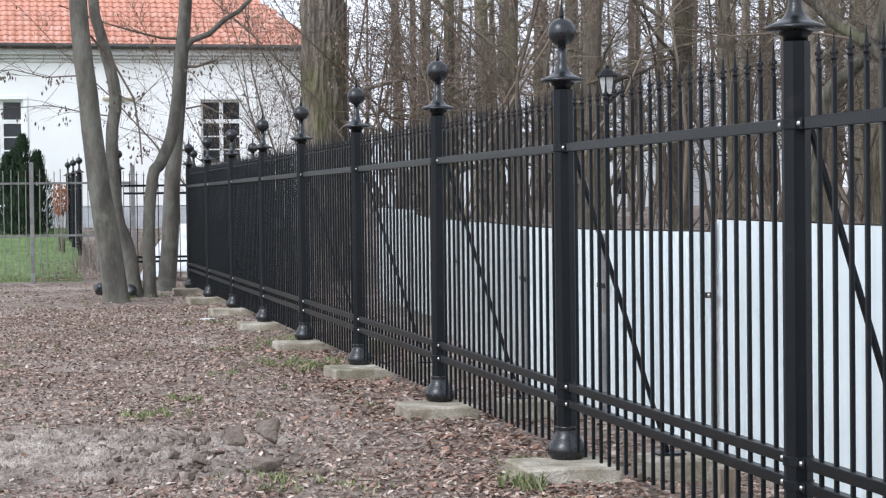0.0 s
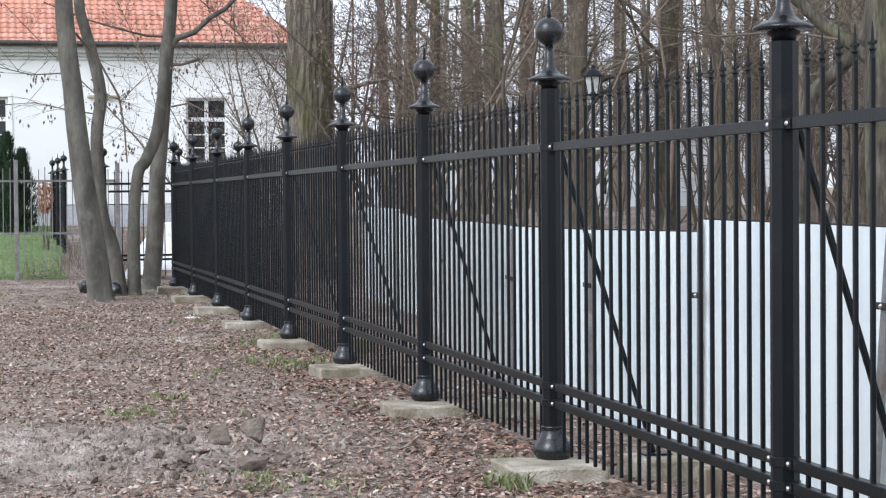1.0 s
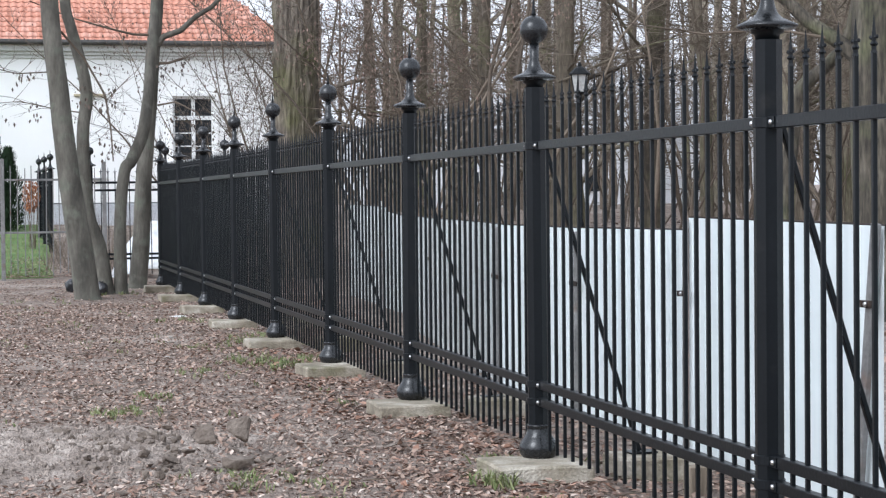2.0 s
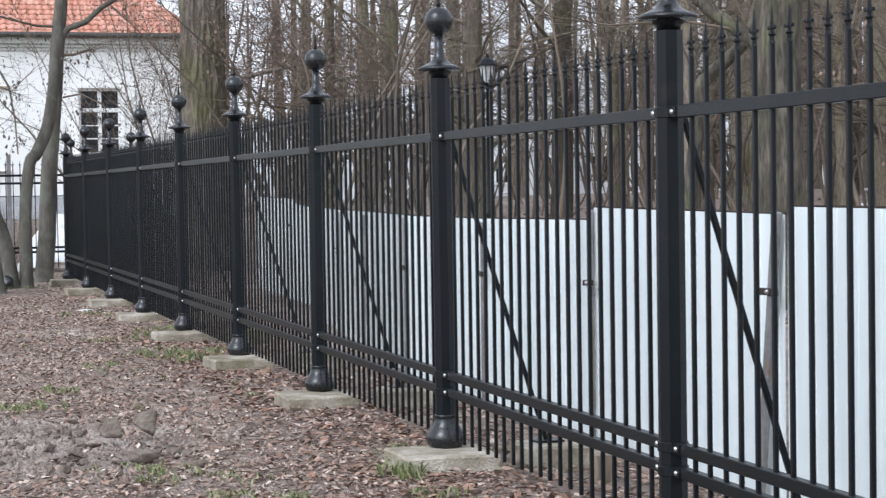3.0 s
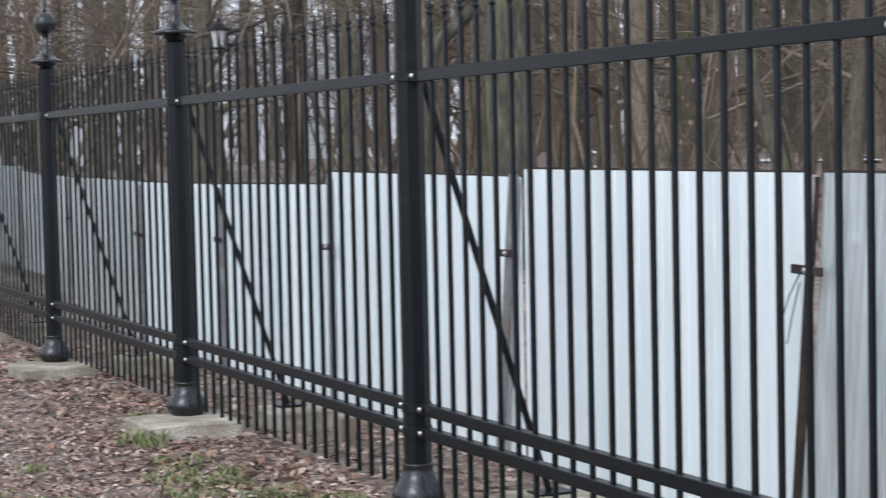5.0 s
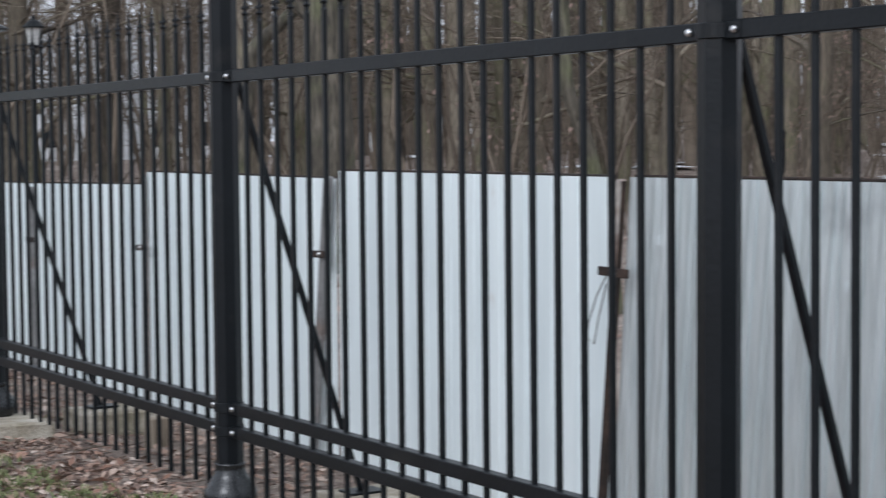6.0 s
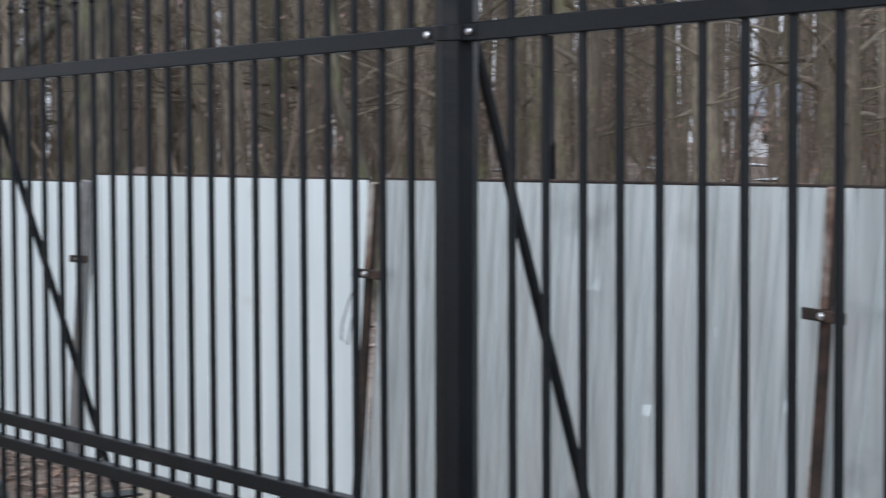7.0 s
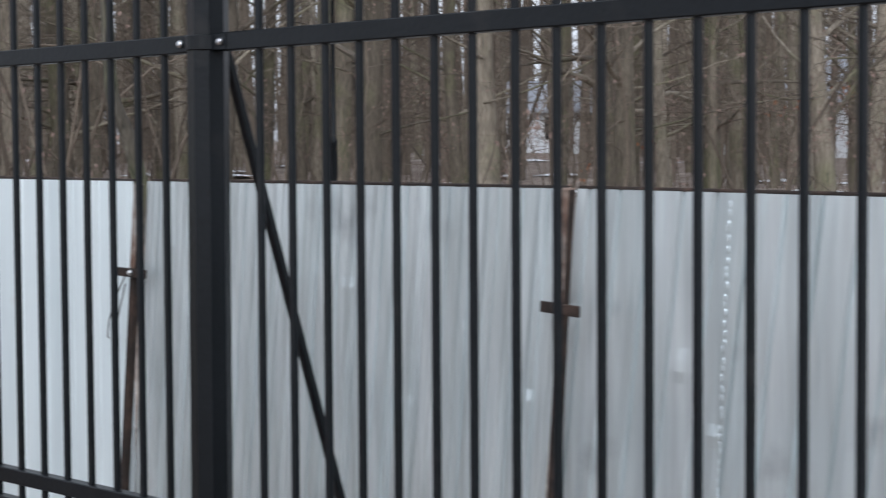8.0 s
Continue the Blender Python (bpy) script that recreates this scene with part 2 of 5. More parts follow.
def ground_height(x, y):
    """One sheet: trodden earth before the fence, a little lower behind it, rising slowly into the wood."""
    z = GROUND_Z - 0.05 * min(1.0, max(0.0, (x - 0.1) / 0.5))
    calm = min(1.0, max(0.0, (30.0 - y) / 3.0))
    z += calm * 0.03 * noise.noise((x * 0.7, y * 0.7, 0.0)) + calm * 0.016 * noise.noise((x * 3.1, y * 3.1, 4.0))
    if x > 8:
        z += 0.012 * (x - 8)
    if y > 30:
        z += 0.0485 * min(y - 30, 20)
    return z


xs = sorted(set([-600, -250, -90, -40, -20, -12, -8] + [-6 + 0.25 * i for i in range(8)] + [-4 + 0.11 * i for i in range(60)] + [2.7 + 0.5 * i for i in range(12)] + [9 + 2.5 * i for i in range(24)] + [80, 120, 250, 600]))
ys = sorted(set([-600, -250, -90, -40, -20, -12] + [-8 + 0.5 * i for i in range(16)] + [0.12 * i for i in range(1, 110)] + [13.3 + 0.3 * i for i in range(60)] + [32 + 2.0 * i for i in range(24)] + [90, 150, 300, 600]))
gv = [(x, y, ground_height(x, y)) for y in ys for x in xs]
nx = len(xs)
gf = [(j * nx + i, j * nx + i + 1, (j + 1) * nx + i + 1, (j + 1) * nx + i) for j in range(len(ys) - 1) for i in range(nx - 1)]
gm = bpy.data.meshes.new("ground")
gm.from_pydata(gv, [], gf)
smooth(gm)
tagged(part("ground", gm, SOIL), "bare trodden brown earth under dead leaves", "ground", kind="structure")

# lawn beyond the cross fence
bm = bmesh.new()
rows = []
for j in range(13):
    y = 29.45 + j * 1.45
    rows.append([bm.verts.new((x, y, ground_height(x, y) + (0.016 if j else -0.03))) for x in (-30, -20, -12, -8, -6, -5, -4, -3, -2.4, -1.62 + 0.065 * j + rnd(-0.14, 0.14))])
for a, b in zip(rows, rows[1:]):
    for i in range(len(a) - 1):
        bm.faces.new((a[i], a[i + 1], b[i + 1], b[i]))
tagged(part("lawn", bm, LAWN), "green winter lawn in front of the white house", "lawn", kind="structure")


# ---- the black park fence ----
SPAN = 3.0
FIRST_BAR, PITCH, BARS = 0.208, 0.1292, 21
RAILS = ((1.597, 1.645), (0.311, 0.357), (0.219, 0.264))

bar_mesh = mesh_of(box((0.0115, -0.0085, -0.01), (0.0285, 0.0085, 1.82), 0.002))
bar_mesh.materials.append(BLACK)
sb = bmesh.new()
add_lathe(sb, [(0.013, 1.818), (0.009, 1.828), (0.009, 1.84), (0.015, 1.848), (0.008, 1.858), (0.0085, 1.872), (0.0055, 1.9), (0.0014, 1.945)], 8, (0.02, 0))
add_box(sb, (0.0155, -0.024, 1.867), (0.0245, 0.024, 1.874), 0.002)
for s in (-1, 1):
    add_lathe(sb, [(0.002, 1.864), (0.006, 1.868), (0.006, 1.874), (0.002, 1.878)], 6, (0.02, s * 0.024))
spear_mesh = mesh_of(sb)
spear_mesh.materials.append(BLACK)


def fence_panel(at, length=SPAN, bars=BARS, rails=RAILS, label="black steel railing with spear-topped square bars", group="railings"):
    p = thing("railing", at, label, "railing", group)
    first = FIRST_BAR if bars == BARS else 0.12
    for z0, z1 in rails:
        part("rail", box((0.0, 0.06, z0), (0.04, length - 0.06, z1), 0.003), BLACK, p)
    for j in range(bars):
        b = part("bar", bar_mesh, None, p, at=Matrix.Translation((rnd(-0.001, 0.001), first + PITCH * j + rnd(-0.003, 0.003), rnd(-0.004, 0.004))) @ pose(0, 0, 0, 0, 0, rnd(-1.5, 1.5)))
        part("spear_point", spear_mesh, None, b)
    return p


def fence_post(at, brace=True, rails=RAILS, label="black octagonal steel fence post with ball finial", group="fence posts"):
    """Post axis at x = 0.02, y = 0 in its own space."""
    p = thing("fence_post", at, label, "fence post", group)
    off = Matrix.Translation((0.02, 0, 0))
    part("shaft", lathe([(0.056, 0.08), (0.056, 1.935)], 8, False), BLACK, p, at=off @ pose(0, 0, 0, 0, 0, 11))
    part("neck", lathe([(0.046, 1.93), (0.048, 1.955), (0.062, 1.962), (0.062, 1.97), (0.07, 1.974)], 24), BLACK, p, at=off)
    part("cap", lathe([(0.07, 1.972), (0.106, 1.976), (0.117, 1.984), (0.115, 1.993), (0.09, 2.004), (0.06, 2.017), (0.042, 2.035), (0.03, 2.06), (0.025, 2.09), (0.025, 2.175)], 32), BOOT, p, "turned flared cap", at=off)
    ball = [(0.02, 2.168)] + [(0.077 * math.cos(a), 2.246 + 0.077 * math.sin(a)) for a in [radians(d) for d in range(-70, 75, 10)]] + [(0.018, 2.322)]
    part("ball", lathe(ball, 28), BOOT, p, "glossy black ball", at=off)
    part("spike", lathe([(0.015, 2.318), (0.011, 2.34), (0.006, 2.39), (0.002, 2.425)], 10), BLACK, p, at=off)
    part("boot", lathe([(0.08, -0.065), (0.09, -0.06), (0.101, -0.042), (0.107, -0.02), (0.106, -0.002), (0.097, 0.02), (0.081, 0.043), (0.068, 0.064), (0.061, 0.085), (0.0595, 0.103), (0.062, 0.106), (0.061, 0.113), (0.056, 0.115)], 28), BOOT, p, "bell-shaped cast boot", at=off)
    for z0, z1 in rails:
        st = bmesh.new()
        add_lathe(st, [(0.058, z0 + 0.004), (0.0605, z0 + 0.006), (0.0605, z1 - 0.006), (0.058, z1 - 0.004)], 24, (0.02, 0))
        for s in (-1, 1):
            add_box(st, (-0.005, min(s * 0.05, s * 0.108), z0 + 0.003), (-0.0005, max(s * 0.05, s * 0.108), z1 - 0.003), 0.001)
        strap = part("strap", st, BLACK, p, "clamp band")
        for s in (-1, 1):
            part("bolt", lathe([(0.011, 0.0), (0.011, 0.004), (0.009, 0.009), (0.004, 0.011)], 10), STEEL, strap, "shiny zinc bolt", at=pose(-0.005, s * 0.087, (z0 + z1) / 2, 0, -90, 0))
    if brace:
        bm = bmesh.new()
        add_box(bm, (-0.013, -0.011, 0.0), (0.013, 0.011, 1.762), 0.003)
        d = Vector((0.515, 0, -1.64))
        rot = d.to_track_quat('Z', 'Y').to_matrix().to_4x4()
        br = part("brace", bm, BLACK, p, "slanting steel brace", at=Matrix.Translation((0.074, 0.0, 1.624)) @ rot)
        part("foot_plate", box((0.53, -0.03, -0.068), (0.69, 0.09, -0.058), 0.002), BLACK, br, at=(Matrix.Translation((0.074, 0.03, 1.624)) @ rot).inverted())
    return p


post0 = fence_post(pose(0, 0.1, 0))
for k in (-4, -3, -2, -1, 1, 2, 3, 4, 5, 6, 7, 8):
    copy_thing(post0, pose(0, 0.1 + SPAN * k + (0.022 if k == -1 else 0.0), 0, rnd(-0.3, 0.3), rnd(-0.25, 0.25), rnd(-3, 3)))
panel0 = fence_panel(pose(0, 0.1, 0))
for k in (-4, -3, -2, -1, 1, 2, 3, 4, 5, 6, 7):
    copy_thing(panel0, pose(0, 0.1 + SPAN * k, 0))


def concrete_block(at, x0, x1, w, h, seed):
    bm = box((x0, -w, -h), (x1, 0.0, 0.0), 0.012)
    bmesh.ops.subdivide_edges(bm, edges=bm.edges[:], cuts=4, use_grid_fill=True)
    for v in bm.verts:
        v.co += Vector((noise.noise(v.co * 7 + Vector((seed, 0, 0))), noise.noise(v.co * 7 + Vector((0, seed, 5))), noise.noise(v.co * 6 + Vector((3, 0, seed))))) * 0.005
    ob = part("concrete_footing", bm, CONCRETE, at=at)
    return tagged(ob, "rough grey concrete footing slab under a fence post", "footing", "concrete footings")


for k in range(-4, 9):
    y = 0.1 + SPAN * k
    concrete_block(pose(0, y + 0.07 + rnd(-0.02, 0.02), -0.062, rnd(-1, 1), rnd(-0.6, 0.6), rnd(-4, 4)), -0.295 + rnd(-0.03, 0.02), 0.21, 0.47, 0.2, k * 3.7)
    concrete_block(pose(0, y + 0.14 + rnd(-0.03, 0.03), -0.064, 0, rnd(0, 0.8), rnd(-2, 2)), 0.43, 0.88, 0.33, 0.2, k * 5.1 + 2)
tagged(part("timber_stub", box((-0.05, -0.04, -0.2), (0.05, 0.04, 0.17), 0.006), TIMBER, at=pose(0.66, 2.45, -0.22, 2, 1, 10)), "short weathered timber stub behind the footing", "stub")


# ---- the sheet-metal hoarding behind ----
def sheet_profile(u, kind):
    """Depth of the pressed ribs along the sheet."""
    if kind == "white":
        t = (u % 0.19) / 0.19
        return 0.006 if t < 0.16 else (0.0 if t > 0.24 else 0.003)
    if kind == "grooved":
        t = u % 0.118
        return -0.02 * (1 - abs(t - 0.01) / 0.01) if t < 0.02 else 0.004 * noise.noise((u * 30, 3.0, 8.0))
    t = (u % 0.105) / 0.105
    rise = min(1.0, max(0.0, min(t - 0.06, 0.52 - t) / 0.1))
    groove = 0.016 * max(0.0, 1 - abs(t - 0.76) / 0.07)
    deep = 0.75 + 0.5 * noise.noise((u * 4.0, 1.0, 5.0))
    return 0.024 * rise * deep - groove + 0.004 * noise.noise((u * 34, 3.0, 8.0))


def metal_sheet(a, b, z0, z1a, z1b, mat, kind, lean, label):
    ax, ay = a
    bx, by = b
    d = Vector((bx - ax, by - ay, 0))
    length = d.length
    d.normalize()
    nrm = Vector((-d.y, d.x, 0))
    if nrm.x > 0:
        nrm = -nrm
    n = int(length / 0.0045)
    seed = rnd(0, 50)
    steps = 40 if kind != "white" and ay < 0 else 10
    levels = [k / steps for k in range(steps + 1)]
    dings = [(rnd(0, length), rnd(0.15, 1.1), rnd(0.012, 0.035), rnd(-0.007, 0.007)) for _ in range(14)] if steps == 40 else []
    s = Soup()
    for lv in levels:
        for i in range(n + 1):
            u = length * i / n
            top = z1a + (z1b - z1a) * u / length
            q = Vector((ax, ay, 0)) + d * u
            z = z0 + (top - z0) * lv
            dent = (0.004 if kind == "white" else 0.01) * noise.noise((u * 3.2 + seed, z * 0.8, seed)) + (0.0 if kind == "white" else 0.0035) * noise.noise((u * 11 + seed, z * 3, 2.0))
            dent += sum(deep * math.exp(-((u - du) ** 2 + (z - dz) ** 2) / (w * w)) for du, dz, w, deep in dings if abs(u - du) < 0.09)
            q += nrm * (sheet_profile(u + seed, kind) + dent) + d * lean * (z - z0)
            s.v.append(Vector((q.x, q.y, z)))
    w = n + 1
    for j in range(len(levels) - 1):
        for i in range(n):
            s.f.append((j * w + i, j * w + i + 1, (j + 1) * w + i + 1, (j + 1) * w + i))
    root = thing("metal_sheet", Matrix.Identity(4), label, "metal sheet", "hoarding sheets")
    me = s.mesh("sheet", False)
    ob = part("sheet", me, mat, root)
    sol = ob.modifiers.new("gauge", 'SOLIDIFY')
    sol.thickness = 0.003
    # rusted top edge strip
    e = Soup()
    p0 = Vector((ax, ay, z1a + 0.003)) + d * lean * (z1a - z0) - nrm * 0.006
    p1 = Vector((bx, by, z1b + 0.003)) + d * lean * (z1b - z0) - nrm * 0.006
    e.tube([p0, p0.lerp(p1, 0.5) + Vector((0, 0, 0.003)), p1], [0.006] * 3, 6)
    part("top_edge", e.mesh(), RUST, root, "rusty angle strip")
    return root


def hoarding_post(x, y, top, clip, lean, mat, wide=0.03):
    p = thing("hoarding_post", pose(x, y, GROUND_Z - 0.08, 0, 0, rnd(-6, 6)), "thin rusty steel post of the sheet hoarding with a clamp", "post", "hoarding posts")
    h = top - GROUND_Z + 0.08
    part("pole", box((-0.017, -wide / 2, 0), (0.013, wide / 2, h), 0.004), mat, p, at=pose(0, 0, 0, lean, 0, 0))
    if mat is RUST:
        k = clip - GROUND_Z + 0.08
        part("upper_pole", box((-0.02, -wide / 2 + 0.001, k + 0.02), (0.014, wide / 2 - 0.001, h + 0.002), 0.004), ORANGE_RUST, p, "orange-rusted upper length", at=pose(0, 0, 0, lean, 0, 0))
    c = box((-0.034, -0.085, -0.017), (-0.024, 0.085, 0.017), 0.003)
    cl = part("clamp", c, RUST, p, "rusty clamp plate", at=pose(0, -math.tan(radians(lean)) * (clip - GROUND_Z) - 0.022, clip - GROUND_Z + 0.08, rnd(-4, 4), 0, 0))
    part("bolt", lathe([(0.012, 0), (0.012, 0.006), (0.007, 0.014)], 8), STEEL, cl, at=pose(-0.034, 0, 0, 0, -90, 0))


W, Z, G = (WHITE_SHEET, "white"), (GALV, "ribbed"), (GALV, "grooved")
wl_label, gl_label = "white painted steel sheet of the hoarding", "dented ribbed galvanised steel sheet of the hoarding"
SHEETS = (
    (1.15, -10.9, 1.15, -8.5, 1.22, 1.22, Z), (1.15, -8.4, 1.15, -6.08, 1.2, 1.2, G),
    (1.165, -5.87, 1.165, -3.017, 1.18, 1.214, G), (1.15, -3.03, 1.15, -0.895, 1.214, 1.223, Z), (1.15, -0.895, 1.15, 1.305, 1.222, 1.232, W),
    (1.15, 1.335, 1.15, 3.73, 1.195, 1.212, W), (1.15, 3.82, 1.15, 5.74, 1.138, 1.122, W), (1.15, 5.82, 1.2, 7.9, 1.12, 1.118, W),
    (1.22, 8.0, 1.42, 10.1, 1.12, 1.13, Z), (1.44, 10.2, 1.72, 12.3, 1.13, 1.12, Z), (1.74, 12.4, 2.0, 14.5, 1.12, 1.13, Z),
    (1.98, 14.6, 2.02, 16.0, 1.11, 1.18, Z), (2.05, 16.1, 2.2, 19.1, 1.225, 1.25, Z),
)
for ax, ay, bx, by, za, zb, (mat, kind) in SHEETS:
    metal_sheet((ax, ay), (bx, by), -0.17 if ay < 14 else -0.03, za, zb, mat, kind, -0.012 if kind == "white" else -0.1 if ay == -3.03 else -0.13 if ay == -5.87 else -0.05, wl_label if kind == "white" else gl_label)
for post in ((1.1, -3.115, 1.22, 0.858, 4.45, RUST), (1.1, -0.87, 1.22, 0.872, 5.6, RUST), (1.1, 1.51, 1.22, 0.834, 7.6, GREYPOST, 0.055), (1.12, 3.72, 1.2, 0.77, 1.0, GREYPOST), (1.12, 5.76, 1.1, 0.74, 1.0, GREYPOST), (1.18, 7.95, 1.1, 0.7, 0.5, GREYPOST), (1.4, 10.15, 1.1, 0.7, 0.5, GREYPOST), (1.7, 12.35, 1.1, 0.7, 0.0, GREYPOST), (2.0, 16.05, 1.2, 0.9, 0.0, GREYPOST)):
    hoarding_post(*post)


# crimped seam and a loop of wire on the galvanised sheets
random.seed(4)
for i in range(40):
    bm = bmesh.new()
    bmesh.ops.create_icosphere(bm, subdivisions=1, radius=1.0)
    for v in bm.verts:
        v.co = Vector((v.co.x * 0.006, v.co.y * 0.005, v.co.z * 0.014))
    z = 1.18 - 0.026 * i + rnd(-0.009, 0.009)
    tagged(part("seam_rivet", bm, GALV, at=pose(1.121, -3.79 + 0.05 * (1.2 - z) + rnd(-0.004, 0.004), z)), "dented shiny rivet of a sheet seam", "rivet", "seam rivets")
wire = Soup()
wire.tube([(1.06, -0.98, 0.86), (1.05, -0.93, 0.78), (1.05, -0.88, 0.68), (1.05, -0.87, 0.62), (1.06, -0.9, 0.6), (1.06, -0.93, 0.7), (1.06, -0.98, 0.83)], [0.0025] * 7, 5)
tagged(part("tie_wire", wire.mesh(), RUST), "loop of thin rusty tie wire at a clamp", "wire")

# ---- the end of the path: grey cross fence, black gate panel, far fence ----
cross = thing("cross_fence", pose(0, 29.3, 0), "thin grey steel bar fence crossing in front of the lawn", "fence")
for x, top in ((-5.9, 2.15), (-2.46, 2.15), (-0.56, 2.09)):
    part("post", box((x - 0.04, -0.04, -0.25), (x + 0.04, 0.04, top), 0.006), GREYPOST, cross)
for z in (1.75, 0.75):
    part("rail", box((-6.0, -0.018, z - 0.02), (-0.56, 0.012, z + 0.02), 0.004), GREYPOST, cross)
thin = mesh_of(box((-0.009, -0.009, -0.05), (0.009, 0.009, 2.0), 0.002))
thin.materials.append(GREYPOST)
for i in range(39):
    part("bar", thin, None, cross, at=pose(-5.75 + 0.132 * i + rnd(-0.008, 0.008), -0.028, rnd(-0.03, 0.02), 0, rnd(-0.5, 0.5), 0))

GATE_RAILS = ((1.65, 1.69), (1.51, 1.55), (0.34, 0.38), (0.26, 0.3))
fence_panel(pose(0.42, 27.5, 0, 0, 0, 90), 1.32, 9, GATE_RAILS, "black gate panel of spear-topped bars between posts", "")
fence_post(pose(-0.93, 27.5, 0, 0, 0, 90), False, GATE_RAILS[:1], "black gate post with ball finial")
fence_post(pose(0.44, 27.5, 0, 0, 0, 90), False, GATE_RAILS[:1], "black gate post with ball finial")

plain = fence_post(pose(0.78, 21.6, -0.07, 0, 0, 180), False)
for k in range(3):
    copy_thing(plain, pose(-1.27 - 0.05 * k, 36.6 + 2.45 * k, 0.1, 0, 0, 181))
    if k < 2:
        copy_thing(panel0, pose(-1.27 - 0.05 * k, 36.6 + 2.45 * k, 0.1, 0, 0, 1.2))


# ---- the white house ----
house = thing("house", pose(-0.07, 47, 0.03), "white plastered house with a red clay tile roof", "house")
HX0, HX1, HD = -14.0, 6.1, 11.0
bm = bmesh.new()
holes = [(-8.9, -7.73), (-3.57, -2.35), (2.67, 3.87)]
edges_x = [HX0] + [v for h in holes for v in h] + [HX1]
for i in range(0, len(edges_x), 2):
    add_box(bm, (edges_x[i], 0, 1.25), (edges_x[i + 1], 0.4, 5.4))
for a, b in holes:
    add_box(bm, (a, 0.002, 1.25), (b, 0.398, 2.42))
    add_box(bm, (a, 0.002, 4.3), (b, 0.398, 5.4))
add_box(bm, (HX0, 0.4, 1.22), (HX0 + 0.4, HD, 5.4))
add_box(bm, (HX1 - 0.4, 0.4, 1.22), (HX1, HD, 5.4))
add_box(bm, (HX0, HD - 0.4, 1.22), (HX1, HD, 5.402))
part("wall", bm, PLASTER, house)
part("plinth", box((HX0 - 0.05, -0.05, -0.3), (HX1 + 0.05, HD, 1.22), 0.01), PLINTH, house, "grey rendered plinth")
for z0, z1, o in ((5.36, 5.46, 0.06), (5.46, 5.56, 0.14), (5.56, 5.74, 0.26)):
    part("cornice", box((HX0 - o, -o, z0), (HX1 + o, HD + o, z1), 0.015), CORNICE, house, "grey stepped cornice")
g = Soup()
g.tube([(HX0 - 0.4, -0.42, 5.8), (HX1 + 0.4, -0.42, 5.8)], [0.075, 0.075], 10)
g.tube([(HX1 + 0.42, -0.42, 5.8), (HX1 + 0.42, HD + 0.4, 5.8)], [0.075, 0.075], 10)
part("gutter", g.mesh(), GUTTER, house, "dark metal gutter")
# hipped roof
SLOPE = radians(38)
ex0, ex1, ey0, ey1, ez = HX0 - 0.36, HX1 + 0.36, -0.36, HD + 0.36, 5.8
half = (ey1 - ey0) / 2
rz = ez + half * math.tan(SLOPE)
bm = bmesh.new()
v = [bm.verts.new(p) for p in ((ex0, ey0, ez), (ex1, ey0, ez), (ex1, ey1, ez), (ex0, ey1, ez), (ex0 + half, ey0 + half, rz), (ex1 - half, ey0 + half, rz))]
for f in ((0, 1, 5, 4), (1, 2, 5), (2, 3, 4, 5), (3, 0, 4), (3, 2, 1, 0)):
    bm.faces.new([v[i] for i in f])
roof = part("roof", bm, ROOF, house, "red clay pantile roof")


def window(x0, x1, z0, z1):
    w = part("window", box((x0, 0.16, z0), (x1, 0.2, z0 + 0.06), 0.004), FRAME, house, "white wooden casement window with dark panes")
    xm = (x0 + x1) / 2
    zt = z1 - 0.62
    bars = [(x0, x0 + 0.07, z0 + 0.06, z1), (x1 - 0.07, x1, z0 + 0.06, z1), (xm - 0.055, xm + 0.055, z0 + 0.06, z1 - 0.07)]
    rails = [(x0 + 0.07, x1 - 0.07, z1 - 0.07, z1), (x0 + 0.07, x1 - 0.07, zt - 0.06, zt + 0.06)]
    for a, b, c, d in bars:
        part("frame", box((a, 0.12, c), (b, 0.2, d), 0.006), FRAME, w)
    for a, b, c, d in rails:
        part("frame", box((a, 0.122, c), (b, 0.198, d), 0.006), FRAME, w)
    lower = zt - 0.06 - (z0 + 0.06)
    for i in (1, 2):
        z = z0 + 0.06 + lower * i / 3
        part("glazing_bar", box((x0 + 0.07, 0.135, z - 0.018), (x1 - 0.07, 0.185, z + 0.018), 0.004), FRAME, w)
    for a, b in ((x0 + 0.07, xm - 0.055), (xm + 0.055, x1 - 0.07)):
        part("pane", box((a, 0.165, zt + 0.06), (b, 0.172, z1 - 0.07)), PANE, w)
        part("pane", box((a, 0.165, z0 + 0.06), (b, 0.172, zt - 0.06)), PANE, w)
    bm = bmesh.new()
    add_box(bm, (x0 - 0.12, -0.03, z1), (x1 + 0.12, 0.0, z1 + 0.12), 0.01)
    add_box(bm, (x0 - 0.12, -0.03, z0), (x0, 0.0, z1), 0.01)
    add_box(bm, (x1, -0.03, z0), (x1 + 0.12, 0.0, z1), 0.01)
    part("surround", bm, PLASTER, w)
    part("sill", box((x0 - 0.14, -0.1, z0 - 0.07), (x1 + 0.14, 0.16, z0), 0.01), CORNICE, w)


for a, b in holes:
    window(a, b, 2.42, 4.3)
part("ledge", box((-0.14, -0.1, 4.29), (0.74, 0.0, 4.36), 0.01), OCHRE, house, "ochre moulded ledge")
part("ledge", box((-0.14, -0.1, 1.9), (0.76, 0.0, 1.97), 0.01), CORNICE, house)

